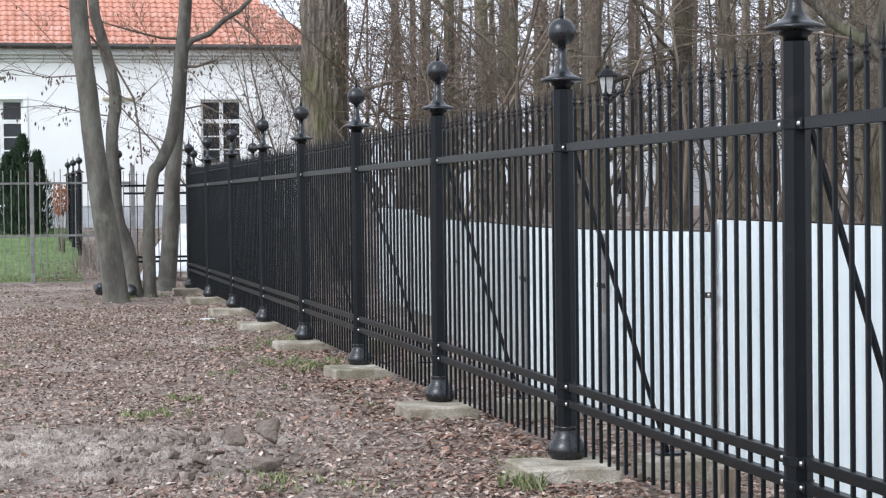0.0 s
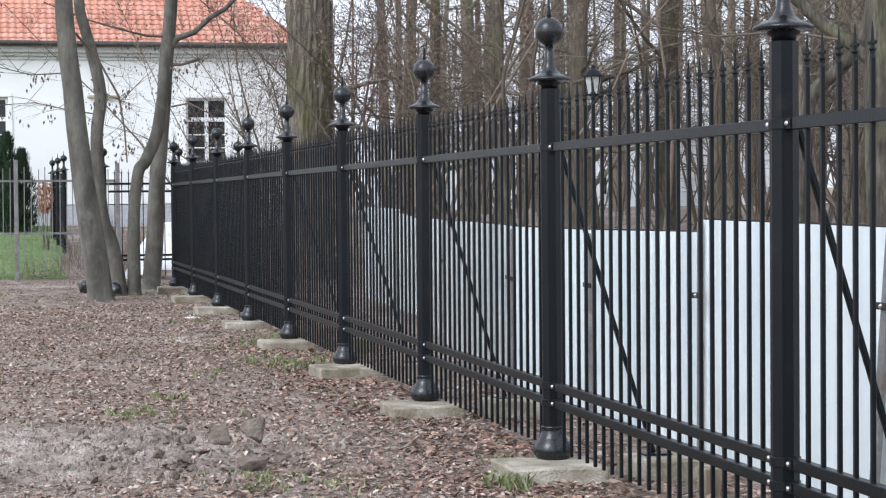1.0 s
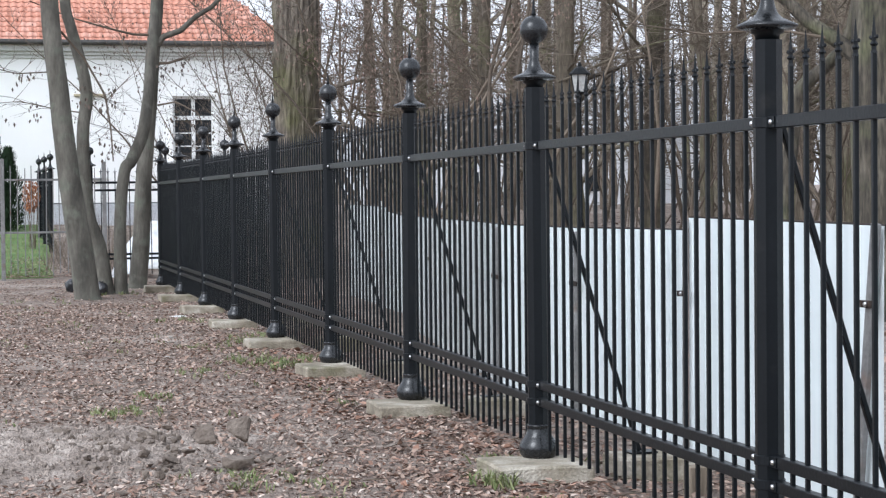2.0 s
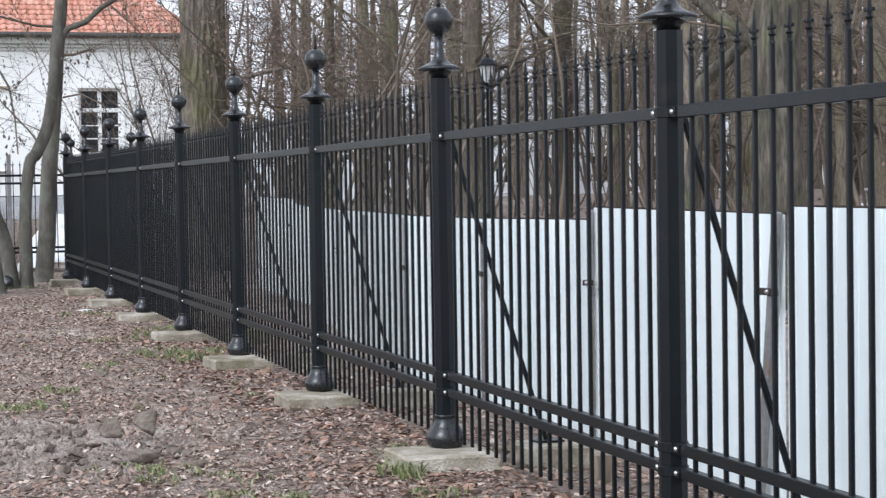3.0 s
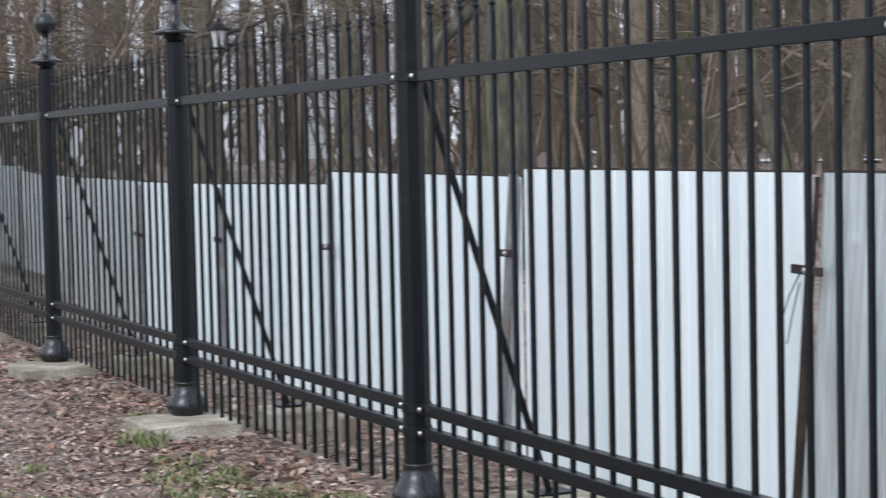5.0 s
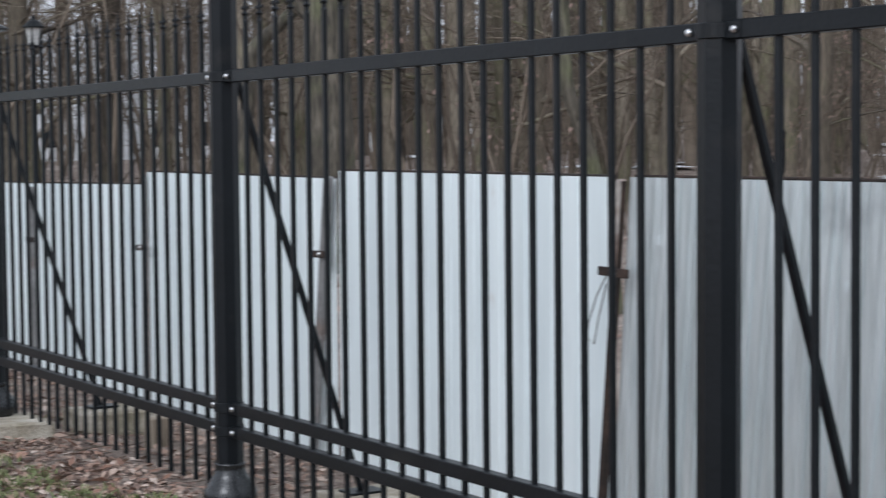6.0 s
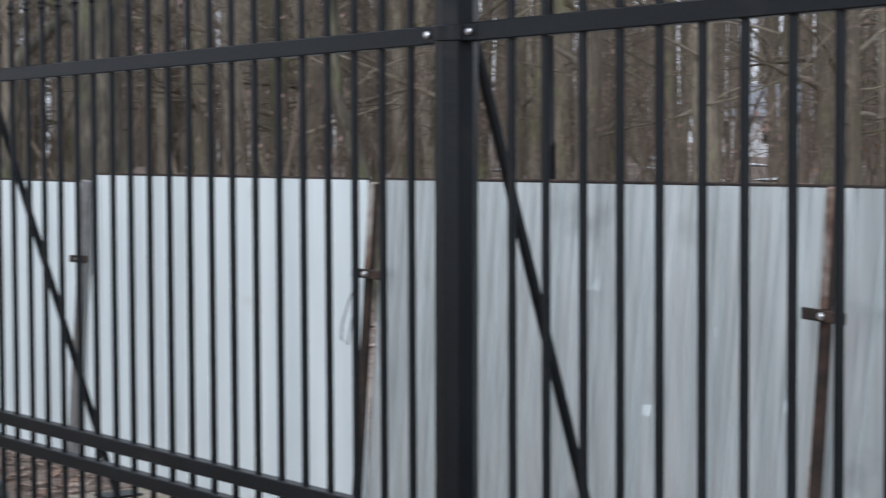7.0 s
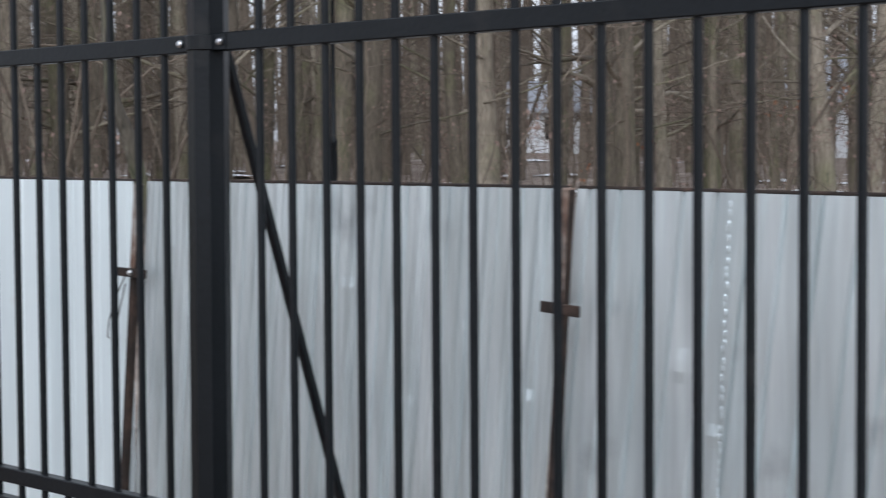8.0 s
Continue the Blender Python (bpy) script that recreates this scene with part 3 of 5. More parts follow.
# ---- trees ----
def limb(s, start, direction, length, r, n, droop=0.0, wander=0.25, segs=4):
    """Adds one wandering tapered branch; returns its points."""
    pts, rad = [Vector(start)], [r]
    d = Vector(direction).normalized()
    for i in range(segs):
        d = (d + Vector((rnd(-1, 1), rnd(-1, 1), rnd(-1, 1))) * wander + Vector((0, 0, -droop))).normalized()
        pts.append(pts[-1] + d * (length / segs))
        rad.append(r * (1 - 0.85 * (i + 1) / segs))
    s.tube(pts, rad, n)
    return pts


def any_way(up):
    a = rnd(0, 2 * math.pi)
    return Vector((math.cos(a), math.sin(a), up))


def spray(tw, pts, count, length, r, up=0.3):
    for _ in range(count):
        t = rnd(0.25, 1.0) * (len(pts) - 1)
        i = min(int(t), len(pts) - 2)
        q = pts[i].lerp(pts[i + 1], t - i)
        main = (pts[i + 1] - pts[i]).normalized()
        p2 = limb(tw, q, main * 0.7 + any_way(up) * 0.9, length * rnd(0.5, 1.2), r, 3, 0.02, 0.3, 3)
        for _ in range(2):
            j = random.choice((1, 2))
            limb(tw, p2[j], (p2[j + 1] - p2[j]).normalized() + any_way(0.2) * 0.8, length * rnd(0.3, 0.6), r * 0.6, 3, 0.0, 0.2, 2)


def forest_tree(at, height, dia, limbs, first, label, low=18, fork=3, bark=BARK, lean=0.03, group="bare trees of the wood"):
    root = thing("tree", at, label, "tree", group)
    tr, tw = Soup(), Soup()
    pts, rad = [], []
    sway = Vector((rnd(-lean, lean), rnd(-lean, lean), 0))
    for i in range(11):
        h = height * i / 10
        pts.append(Vector((sway.x * h + 0.22 * noise.noise((h * 0.33, dia * 9, height)), sway.y * h + 0.22 * noise.noise((h * 0.33, dia * 5, -height)), h - 0.25)))
        rad.append(dia / 2 * (1.35 if i == 0 else 1 - 0.75 * (i / 10) ** 1.2))
    tr.tube([pts[0], pts[0].lerp(pts[1], 0.25)] + pts[1:], [rad[0], dia / 2 * 1.05] + rad[1:], 12)
    for k in range(limbs):
        t = first + (0.97 - first) * (k / max(1, limbs - 1)) ** 1.1
        f = t * 10
        i = min(int(f), 9)
        q = pts[i].lerp(pts[i + 1], f - i)
        r = max(0.012, dia * 0.5 * (1 - 0.8 * t) * rnd(0.2, 0.42))
        own = Soup() if r > 0.03 else tw
        lp = limb(own, q, any_way(rnd(0.1, 0.9)), rnd(0.18, 0.34) * height * (1.15 - 0.6 * t), r, 5 if r > 0.03 else 4, 0.015, 0.22, 5)
        for _ in range(fork):
            j = random.choice((1, 2, 3))
            bp = limb(tw, lp[j], (lp[j + 1] - lp[j]).normalized() + any_way(0.2) * 0.7, rnd(0.9, 1.9), max(0.006, r * 0.35), 3, 0.0, 0.28, 4)
            spray(tw, bp, 3, 0.9, 0.0045)
        spray(tw, lp, 5, 1.1, 0.005)
        if own is not tw:
            part("limb", own.mesh(), bark, root)
    for _ in range(low):
        t = rnd(0.1, 0.45) * 10
        i = min(int(t), 9)
        q = pts[i].lerp(pts[i + 1], t - i)
        lp = limb(tw, q, any_way(rnd(-0.1, 0.4)), rnd(1.0, 2.4), rnd(0.006, 0.014), 3, 0.01, 0.3, 4)
        spray(tw, lp, 2, 0.6, 0.0035)
    trunk = part("trunk", tr.mesh(), bark, root)
    tagged(part("crown", tw.mesh(), TWIG, root, "bare twigs"), kind="stuff")
    return root


CAM_XY = Vector((-2.9, -6.5))


def polar(az, d):
    a = radians(az)
    return CAM_XY.x + d * math.sin(a), CAM_XY.y + d * math.cos(a)


# the trees that stand out: bearing, distance, girth
STAND = (
    (12.68, 52.3, 0.3), (13.63, 37.7, 0.3), (14.44, 47.0, 0.42), (15.07, 60.1, 0.3), (16.31, 60.1, 0.3), (17.82, 36.6, 0.42), (18.42, 38.8, 0.42),
    (20.65, 39.2, 0.5), (22.35, 37.7, 0.3), (24.89, 60.1, 0.3), (25.21, 47.0, 0.42), (26.12, 58.8, 0.3), (26.23, 46.9, 0.42), (26.60, 43.9, 0.42),
    (27.11, 50.7, 0.42), (27.78, 52.3, 0.3), (28.91, 47.0, 0.42), (29.36, 39.2, 0.3), (30.51, 39.2, 0.5), (31.31, 34.7, 0.42), (32.13, 50.7, 0.42),
    (32.61, 47.0, 0.42), (32.95, 36.5, 0.42), (33.90, 37.2, 0.5), (35.94, 42.6, 0.3), (36.46, 39.1, 0.3), (37.57, 39.1, 0.3), (39.16, 39.1, 0.3),
    (40.21, 50.5, 0.42), (40.83, 50.5, 0.42), (41.55, 36.5, 0.42), (42.53, 32.5, 0.5), (45.14, 39.1, 0.3), (46.10, 32.3, 0.5), (48.42, 42.6, 0.3),
    (49.71, 39.1, 0.5), (50.65, 34.3, 0.42), (50.65, 50.5, 0.42), (51.66, 38.9, 0.3), (53.18, 40.8, 0.42), (53.84, 46.7, 0.42), (56.67, 36.3, 0.42),
    (58.05, 43.6, 0.42),
)


def open_view(az):
    """Bearings along which the far houses show between the trunks."""
    return abs(az - 47.6) < 0.5 or abs(az - 57.0) < 0.35 or abs(az - 21.4) < 0.3 or abs(az - 14.1) < 0.3


variants = []
random.seed(11)
for k, (h, dia, n, first) in enumerate(((15, 0.42, 16, 0.2), (17, 0.42, 15, 0.26), (13, 0.42, 18, 0.16), (16, 0.42, 14, 0.3), (14, 0.42, 20, 0.14))):
    variants.append(forest_tree(pose(30 + 6 * k, 60 + 3 * k, ground_height(30 + 6 * k, 60 + 3 * k)), h, dia, n, first, "tall bare tree with grey-brown bark and fine twigs"))
lights = [forest_tree(pose(34 + 7 * k, 66 - 3 * k, ground_height(34 + 7 * k, 66 - 3 * k)), h, 0.42, n, first, "slender bare tree deeper in the wood", 6, 1) for k, (h, n, first) in enumerate(((15, 8, 0.15), (13, 9, 0.2), (16, 7, 0.25)))]
placed = [Vector((o.location.x, o.location.y)) for o in variants + lights]


def put_tree(x, y, dia):
    s = dia / 0.42
    t = copy_thing(random.choice(variants if (Vector((x, y)) - CAM_XY).length < 46 else lights), pose(x, y, ground_height(x, y) - 0.05, rnd(-2, 2), rnd(-2, 2), rnd(0, 360)))
    t.scale = (s, s, rnd(0.9, 1.1) * s ** 0.5)
    placed.append(Vector((x, y)))


for az, d, dia in STAND:
    put_tree(*polar(az, d), dia)
made = 0
while made < 130:
    az, d = rnd(11.5, 63), 34 + 56 * random.random() ** 0.8
    x, y = polar(az, d)
    if x < 5 or (y > 40 and x < 9) or (abs(az - 18.9) < 2.0 and d < 48) or open_view(az) or (az < 17 and random.random() < 0.45) or any((Vector((x, y)) - q).length < 1.9 for q in placed):
        continue
    put_tree(x, y, rnd(0.16, 0.42))
    made += 1

# far trunks and undergrowth, past counting
def withered(s, q, size):
    a = rnd(0, 6.28)
    w = Vector((math.cos(a), math.sin(a), 0)) * size * rnd(0.25, 0.5)
    h = Vector((rnd(-0.3, 0.3) * size, rnd(-0.3, 0.3) * size, -size * rnd(0.8, 1.6)))
    s.quad(q, q + w + h * 0.4, q + h, q - w * 0.8 + h * 0.5)


random.seed(5)
far, under = Soup(), Soup()
for k in range(600):
    az, d = (rnd(8, 66) if k < 420 else rnd(30, 66)), rnd(58, 120)
    x, y = polar(az, d)
    if (y > 40 and x < 9.5) or (az < 28 and k % 5 < 3) or (open_view(az) and d < 84):
        continue
    r = rnd(0.08, 0.22)
    h = rnd(9, 14)
    z = ground_height(x, y) - 0.2
    lx, ly = rnd(-0.04, 0.04), rnd(-0.04, 0.04)
    far.tube([(x, y, z), (x + lx * 5, y + ly * 5, z + 5), (x + lx * h, y + ly * h, z + h)], [r, r * 0.8, r * 0.25], 5)
    for _ in range(7):
        limb(far, (x + lx * 4, y + ly * 4, z + rnd(2, 9)), any_way(rnd(0, 0.8)), rnd(1.5, 3.5), rnd(0.012, 0.035), 3, 0.0, 0.25, 3)
tagged(part("far_wood", far.mesh(), TWIG), "distant grey-brown bare winter woodland", "woodland", kind="stuff")
for k in range(760):
    az, d = (rnd(10.5, 64) if k % 3 else rnd(34, 64)), 44 + 42 * random.random()
    x, y = polar(az, d)
    if x < 3.5 or (y > 40 and x < 9.5) or (abs(az - 18.9) < 1.4 and d < 46) or (az < 33 and k % 4) or open_view(az):
        continue
    z = ground_height(x, y) - 0.05
    lp = limb(under, (x, y, z), Vector((rnd(-0.25, 0.25), rnd(-0.25, 0.25), 1)), rnd(2.0, 6.5), rnd(0.008, 0.028), 3, 0.0, 0.14, 5)
    for _ in range(7):
        j = random.choice((1, 2, 3, 4))
        limb(under, lp[j], any_way(rnd(0.1, 1.0)), rnd(0.5, 1.5), rnd(0.003, 0.008), 3, 0.0, 0.25, 3)
dry = Soup()
for k in range(490):
    az, d = (rnd(11.5, 27) if k >= 350 else rnd(33, 63) if k >= 240 else rnd(8.6, 15) if k % 6 == 1 else rnd(10.5, 33) if k % 5 else rnd(33, 63)), (rnd(27, 56) if k < 200 else rnd(34, 62) if k >= 350 else rnd(42, 70))
    x, y = polar(az, d)
    if x < 3.5 or (y > 40 and x < 9.5) or (abs(az - 18.9) < 1.4 and d < 46) or open_view(az):
        continue
    z = ground_height(x, y) - 0.05
    lp = limb(under, (x, y, z), Vector((rnd(-0.3, 0.3), rnd(-0.3, 0.3), 1)), rnd(5.0, 9.0), rnd(0.012, 0.03) if k >= 350 else rnd(0.025, 0.05), 4, 0.0, 0.26, 7)
    for _ in range(26):
        t = rnd(0.42 if az < 33 else 0.2, 0.98) * 7
        j = min(int(t), 6)
        bp = limb(under, lp[j].lerp(lp[j + 1], t - j), any_way(rnd(0.0, 0.9)), rnd(0.7, 2.0), rnd(0.006, 0.011), 3, 0.0, 0.3, 3)
        for _ in range(2):
            limb(under, bp[random.choice((1, 2))], any_way(rnd(-0.2, 0.8)), rnd(0.3, 0.8), 0.005, 3, 0.0, 0.2, 2)
        if az < 15 and bp[-1].z > 3.2:
            for _ in range(7):
                withered(dry, bp[random.choice((1, 2, 3))] + Vector((rnd(-0.3, 0.3), rnd(-0.3, 0.3), rnd(-0.3, 0.2))), 0.05)
for k in range(110):
    az, d = (rnd(30, 66), rnd(17, 36)) if k < 40 else (rnd(45, 63), rnd(28, 52))
    x, y = polar(az, d)
    lp = limb(under, (x, y, ground_height(x, y) - 0.05), Vector((rnd(-0.3, 0.3), rnd(-0.3, 0.3), 1)), rnd(2.5, 5.0), rnd(0.008, 0.016), 4, 0.0, 0.3, 6)
    for _ in range(11):
        j = random.choice((2, 3, 4, 5))
        bp = limb(under, lp[j].lerp(lp[j + 1], random.random()), any_way(rnd(0.0, 0.8)), rnd(0.4, 1.2), rnd(0.003, 0.006), 3, 0.0, 0.3, 4)
        if k % 2 == 0:
            for _ in range(6):
                withered(dry, bp[random.choice((1, 2, 3))] + Vector((rnd(-0.1, 0.1), rnd(-0.1, 0.1), rnd(-0.12, 0.05))), 0.045)
tagged(part("undergrowth", under.mesh(), TWIG), "thin bare saplings and brush in the wood", "undergrowth", kind="stuff")
tagged(part("withered_foliage", dry.mesh("leaves", False), RED_LEAF), "withered reddish-brown leaves hanging on saplings", "leaves", kind="stuff")

# four grey stems by the path's end
random.seed(21)


def stem(pts, widths, mat, label, limbs=(), leaves=0, crown=True, shift=0.0):
    root = thing("tree", Matrix.Identity(4), label, "tree", "")
    tr, tw, lv = Soup(), Soup(), Soup()
    fine_p, fine_r = [], []
    n = len(pts)
    for i in range(n - 1):
        a, b = Vector(pts[i]), Vector(pts[i + 1])
        pa = Vector(pts[max(i - 1, 0)])
        pb = Vector(pts[min(i + 2, n - 1)])
        for t in (0.0, 0.25, 0.5, 0.75):
            m0, m1 = (b - pa) / 2, (pb - a) / 2
            q = a * (2 * t ** 3 - 3 * t * t + 1) + m0 * (t ** 3 - 2 * t * t + t) + b * (3 * t * t - 2 * t ** 3) + m1 * (t ** 3 - t * t)
            fine_p.append(q + Vector((noise.noise(q * 1.7), noise.noise(q * 1.7 + Vector((9, 0, 0))), 0)) * 0.012)
            fine_r.append(widths[i] + (widths[i + 1] - widths[i]) * t)
    fine_p.append(Vector(pts[-1]))
    fine_r.append(widths[-1])
    fine_r[0] *= 1.3
    tr.tube(fine_p, fine_r, 14)
    for lp, r0, r1 in limbs:
        lp = [(x + shift, y, z) for x, y, z in lp]
        rr = [r0 + (r1 - r0) * i / (len(lp) - 1) for i in range(len(lp))]
        own = Soup()
        own.tube(lp, rr, 7)
        part("limb", own.mesh(), mat if r0 > 0.03 else TWIG, root)
        lpv = [Vector(p) for p in lp]
        spray(tw, lpv, 11, 0.8, 0.006)
        for _ in range(leaves):
            t = rnd(0.1, 1) * (len(lpv) - 1)
            i = min(int(t), len(lpv) - 2)
            c0 = lpv[i].lerp(lpv[i + 1], t - i) + Vector((rnd(-0.2, 0.2), rnd(-0.2, 0.2), rnd(-0.25, 0.05)))
            if random.random() < 0.4:
                for _ in range(random.choice((2, 3, 4, 5))):
                    hang(lv, c0 + Vector((rnd(-0.07, 0.07), rnd(-0.05, 0.05), rnd(-0.08, 0.04))), 0.06)
    if crown:
        top = fine_p[-1]
        d = (fine_p[-1] - fine_p[-3]).normalized()
        for _ in range(7):
            own = Soup()
            lp = limb(own, top, d + any_way(0.6) * 0.6, rnd(2.0, 4.0), widths[-1] * rnd(0.3, 0.6), 6, 0.0, 0.2, 5)
            part("limb", own.mesh(), mat, root)
            spray(tw, lp, 7, 0.9, 0.006)
    part("trunk", tr.mesh(), mat, root)
    if tw.v:
        tagged(part("crown", tw.mesh(), TWIG, root, "bare twigs"), kind="stuff")
    if lv.v:
        tagged(part("foliage", lv.mesh("leaves", False), DRY_LEAF, root, "withered hanging leaves"), kind="stuff")
    return root


def hang(s, q, size=0.05):
    a = rnd(0, 6.28)
    w = Vector((math.cos(a), math.sin(a), 0)) * size * rnd(0.25, 0.5)
    h = Vector((rnd(-0.3, 0.3) * size, rnd(-0.3, 0.3) * size, -size * rnd(0.8, 1.6)))
    s.quad(q, q + w + h * 0.4, q + h, q - w * 0.8 + h * 0.5)


stem([(-1.3, 21.9, -0.3), (-1.43, 21.9, 0.75), (-1.58, 21.9, 1.87), (-1.7, 21.9, 3.07), (-1.8, 21.9, 4.1), (-1.9, 22.0, 6.5)], [0.2, 0.185, 0.165, 0.15, 0.14, 0.11], SMOOTH_BARK, "smooth grey leaning tree trunk beside the path",
     [([(-1.5, 23.0, 4.0), (-1.15, 23.1, 3.6), (-0.82, 23.2, 3.02), (-0.74, 23.2, 2.5), (-0.7, 23.3, 1.97)], 0.02, 0.012), ([(-1.7, 22, 3.3), (-2.2, 21.7, 3.25), (-2.7, 21.5, 3.35), (-3.2, 21.5, 3.3)], 0.012, 0.004)], 26, shift=-0.1)
stem([(-0.9, 23.4, -0.3), (-1.04, 23.4, 0.62), (-1.21, 23.4, 1.17), (-1.27, 23.4, 2.35), (-1.2, 23.4, 3.07), (-1.41, 23.4, 4.06), (-1.52, 23.4, 4.6), (-1.58, 23.5, 6.4)], [0.13, 0.115, 0.11, 0.1, 0.1, 0.09, 0.085, 0.06], SMOOTH_BARK, "slim crooked grey tree stem beside the path",
     [([(-1.3, 23.4, 3.3), (-1.05, 23.3, 3.05), (-0.85, 23.2, 2.95), (-0.5, 23.2, 3.3)], 0.014, 0.006), ([(-1.25, 23.4, 2.75), (-1.7, 23.1, 2.8), (-2.2, 22.9, 2.9), (-2.8, 22.8, 2.85)], 0.012, 0.004)], 22, shift=-0.04)
stem([(-0.7, 23.4, -0.3), (-0.7, 23.4, 0.98), (-0.62, 23.4, 1.8), (-0.49, 23.45, 2.0), (-0.28, 23.5, 2.54), (-0.14, 23.8, 3.55), (-0.02, 24.0, 4.65), (0.05, 24.2, 6.4)], [0.115, 0.1, 0.095, 0.1, 0.1, 0.08, 0.07, 0.05], SMOOTH_BARK, "slim grey tree stem bending beside its neighbour", [], 0)
stem([(-0.32, 25, -0.3), (-0.23, 25, 0.76), (-0.18, 25, 1.63), (-0.08, 25, 2.69), (0.01, 25, 3.84), (0.1, 25, 4.8), (0.17, 25, 6.6)], [0.165, 0.15, 0.14, 0.13, 0.12, 0.11, 0.08], SMOOTH_BARK, "smooth grey tree with low spreading limbs",
     [([(0.12, 25, 3.95), (0.22, 24.9, 4.1), (0.5, 24.8, 4.2), (0.75, 24.7, 4.43), (1.0, 24.6, 4.58), (1.24, 24.5, 4.83), (1.8, 24.4, 5.4)], 0.06, 0.03), ([(0.07, 24.9, 4.13), (-0.3, 24.7, 4.12), (-0.69, 24.5, 4.19), (-1.31, 24.4, 4.35), (-2.0, 24.2, 4.6)], 0.026, 0.008), ([(0.1, 25, 3.66), (0.3, 24.9, 3.66), (0.57, 24.8, 3.74)], 0.03, 0.018), ([(0.12, 25, 2.95), (0.4, 24.8, 3.0), (0.75, 24.6, 2.8), (0.9, 24.6, 2.4), (0.95, 24.6, 2.0)], 0.017, 0.007)], 16, shift=-0.04)

# the big old tree behind the fence
def old_trunk(root, pts, radii):
    s = Soup()
    n, rows = 120, 150
    for j in range(rows):
        t = j / (rows - 1) * (len(pts) - 1)
        i = min(int(t), len(pts) - 2)
        p = Vector(pts[i]).lerp(Vector(pts[i + 1]), t - i)
        r = radii[i] + (radii[i + 1] - radii[i]) * (t - i)
        for k in range(n):
            a = 2 * math.pi * k / n
            d = Vector((math.cos(a), math.sin(a), 0))
            ridge = abs(noise.noise((d.x * 6.5, d.y * 6.5, p.z * 1.3))) + 0.6 * abs(noise.noise((d.x * 14, d.y * 14, p.z * 3.6)))
            s.v.append(p + d * r * (0.91 + 0.27 * ridge + 0.06 * noise.noise((d.x, d.y, p.z * 0.4))))
    for j in range(rows - 1):
        for k in range(n):
            a, b = j * n + k, j * n + (k + 1) % n
            s.f.append((a, b, b + n, a + n))
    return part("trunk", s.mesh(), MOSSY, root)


big = [(3.11, 29.0, -0.4), (3.11, 29.0, 1.0), (3.12, 29.0, 3.0), (3.14, 29.0, 5.3), (3.15, 29.0, 8.5)]
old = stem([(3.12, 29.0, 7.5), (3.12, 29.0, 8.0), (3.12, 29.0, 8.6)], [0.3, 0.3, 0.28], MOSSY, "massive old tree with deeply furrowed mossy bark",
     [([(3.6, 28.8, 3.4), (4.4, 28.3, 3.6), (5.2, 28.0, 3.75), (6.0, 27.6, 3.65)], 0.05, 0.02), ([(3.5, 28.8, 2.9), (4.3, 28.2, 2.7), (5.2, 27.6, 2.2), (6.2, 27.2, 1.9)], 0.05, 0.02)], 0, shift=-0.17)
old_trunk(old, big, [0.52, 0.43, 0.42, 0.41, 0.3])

# dark trunk with a low spreading limb, and a bent young stem beside it
random.seed(52)
bx, by = polar(27.4, 22.7)
side = Vector((0.888, -0.46, 0))


def beside(m, z, back=0.0):
    return (bx + side.x * m + 0.46 * back, by + side.y * m + 0.888 * back, z)


stem([beside(0, -0.4), beside(0.02, 1.0), beside(-0.03, 2.4), beside(0.03, 4.2), beside(0.1, 6.5), beside(0.1, 9.0)], [0.36, 0.3, 0.29, 0.28, 0.25, 0.2], DARK_BARK, "thick dark tree with low spreading limbs",
     [([beside(-0.2, 2.95), beside(-0.42, 3.15), beside(-0.8, 3.42), beside(-1.1, 3.72), beside(-1.32, 3.95), beside(-1.7, 4.3)], 0.1, 0.06), ([beside(-0.5, 3.2), beside(-1.2, 3.3, -0.4), beside(-2.0, 3.25, -0.6), beside(-2.9, 3.4, -0.8)], 0.02, 0.008)], 0)
stem([beside(-1.25, -0.4, 1), beside(-1.15, 1.0, 1), beside(-1.03, 2.1, 1), beside(-0.95, 2.62, 1), beside(-0.55, 3.0, 1), beside(-0.3, 3.4, 1), beside(-0.1, 5.0, 1)], [0.12, 0.1, 0.09, 0.09, 0.08, 0.07, 0.05], DARK_BARK, "bent young tree beside a thick dark trunk")

stem([(6.98, 7, -0.35), (6.92, 7, 0.4), (6.77, 7, 1.05), (6.62, 7, 1.5), (6.49, 7, 1.78), (6.44, 7, 2.15), (6.4, 7, 3.2), (6.3, 7, 5.2)], [0.085, 0.08, 0.075, 0.07, 0.065, 0.06, 0.055, 0.04], DARK_BARK, "crooked leaning young tree behind the hoarding",
     [([(6.48, 7, 1.8), (6.75, 6.8, 2.1), (7.1, 6.6, 2.25), (7.5, 6.4, 2.3)], 0.012, 0.004), ([(6.45, 7, 2.1), (6.1, 7.2, 2.3), (5.6, 7.3, 2.3), (5.2, 7.3, 2.45)], 0.012, 0.004)], 0)

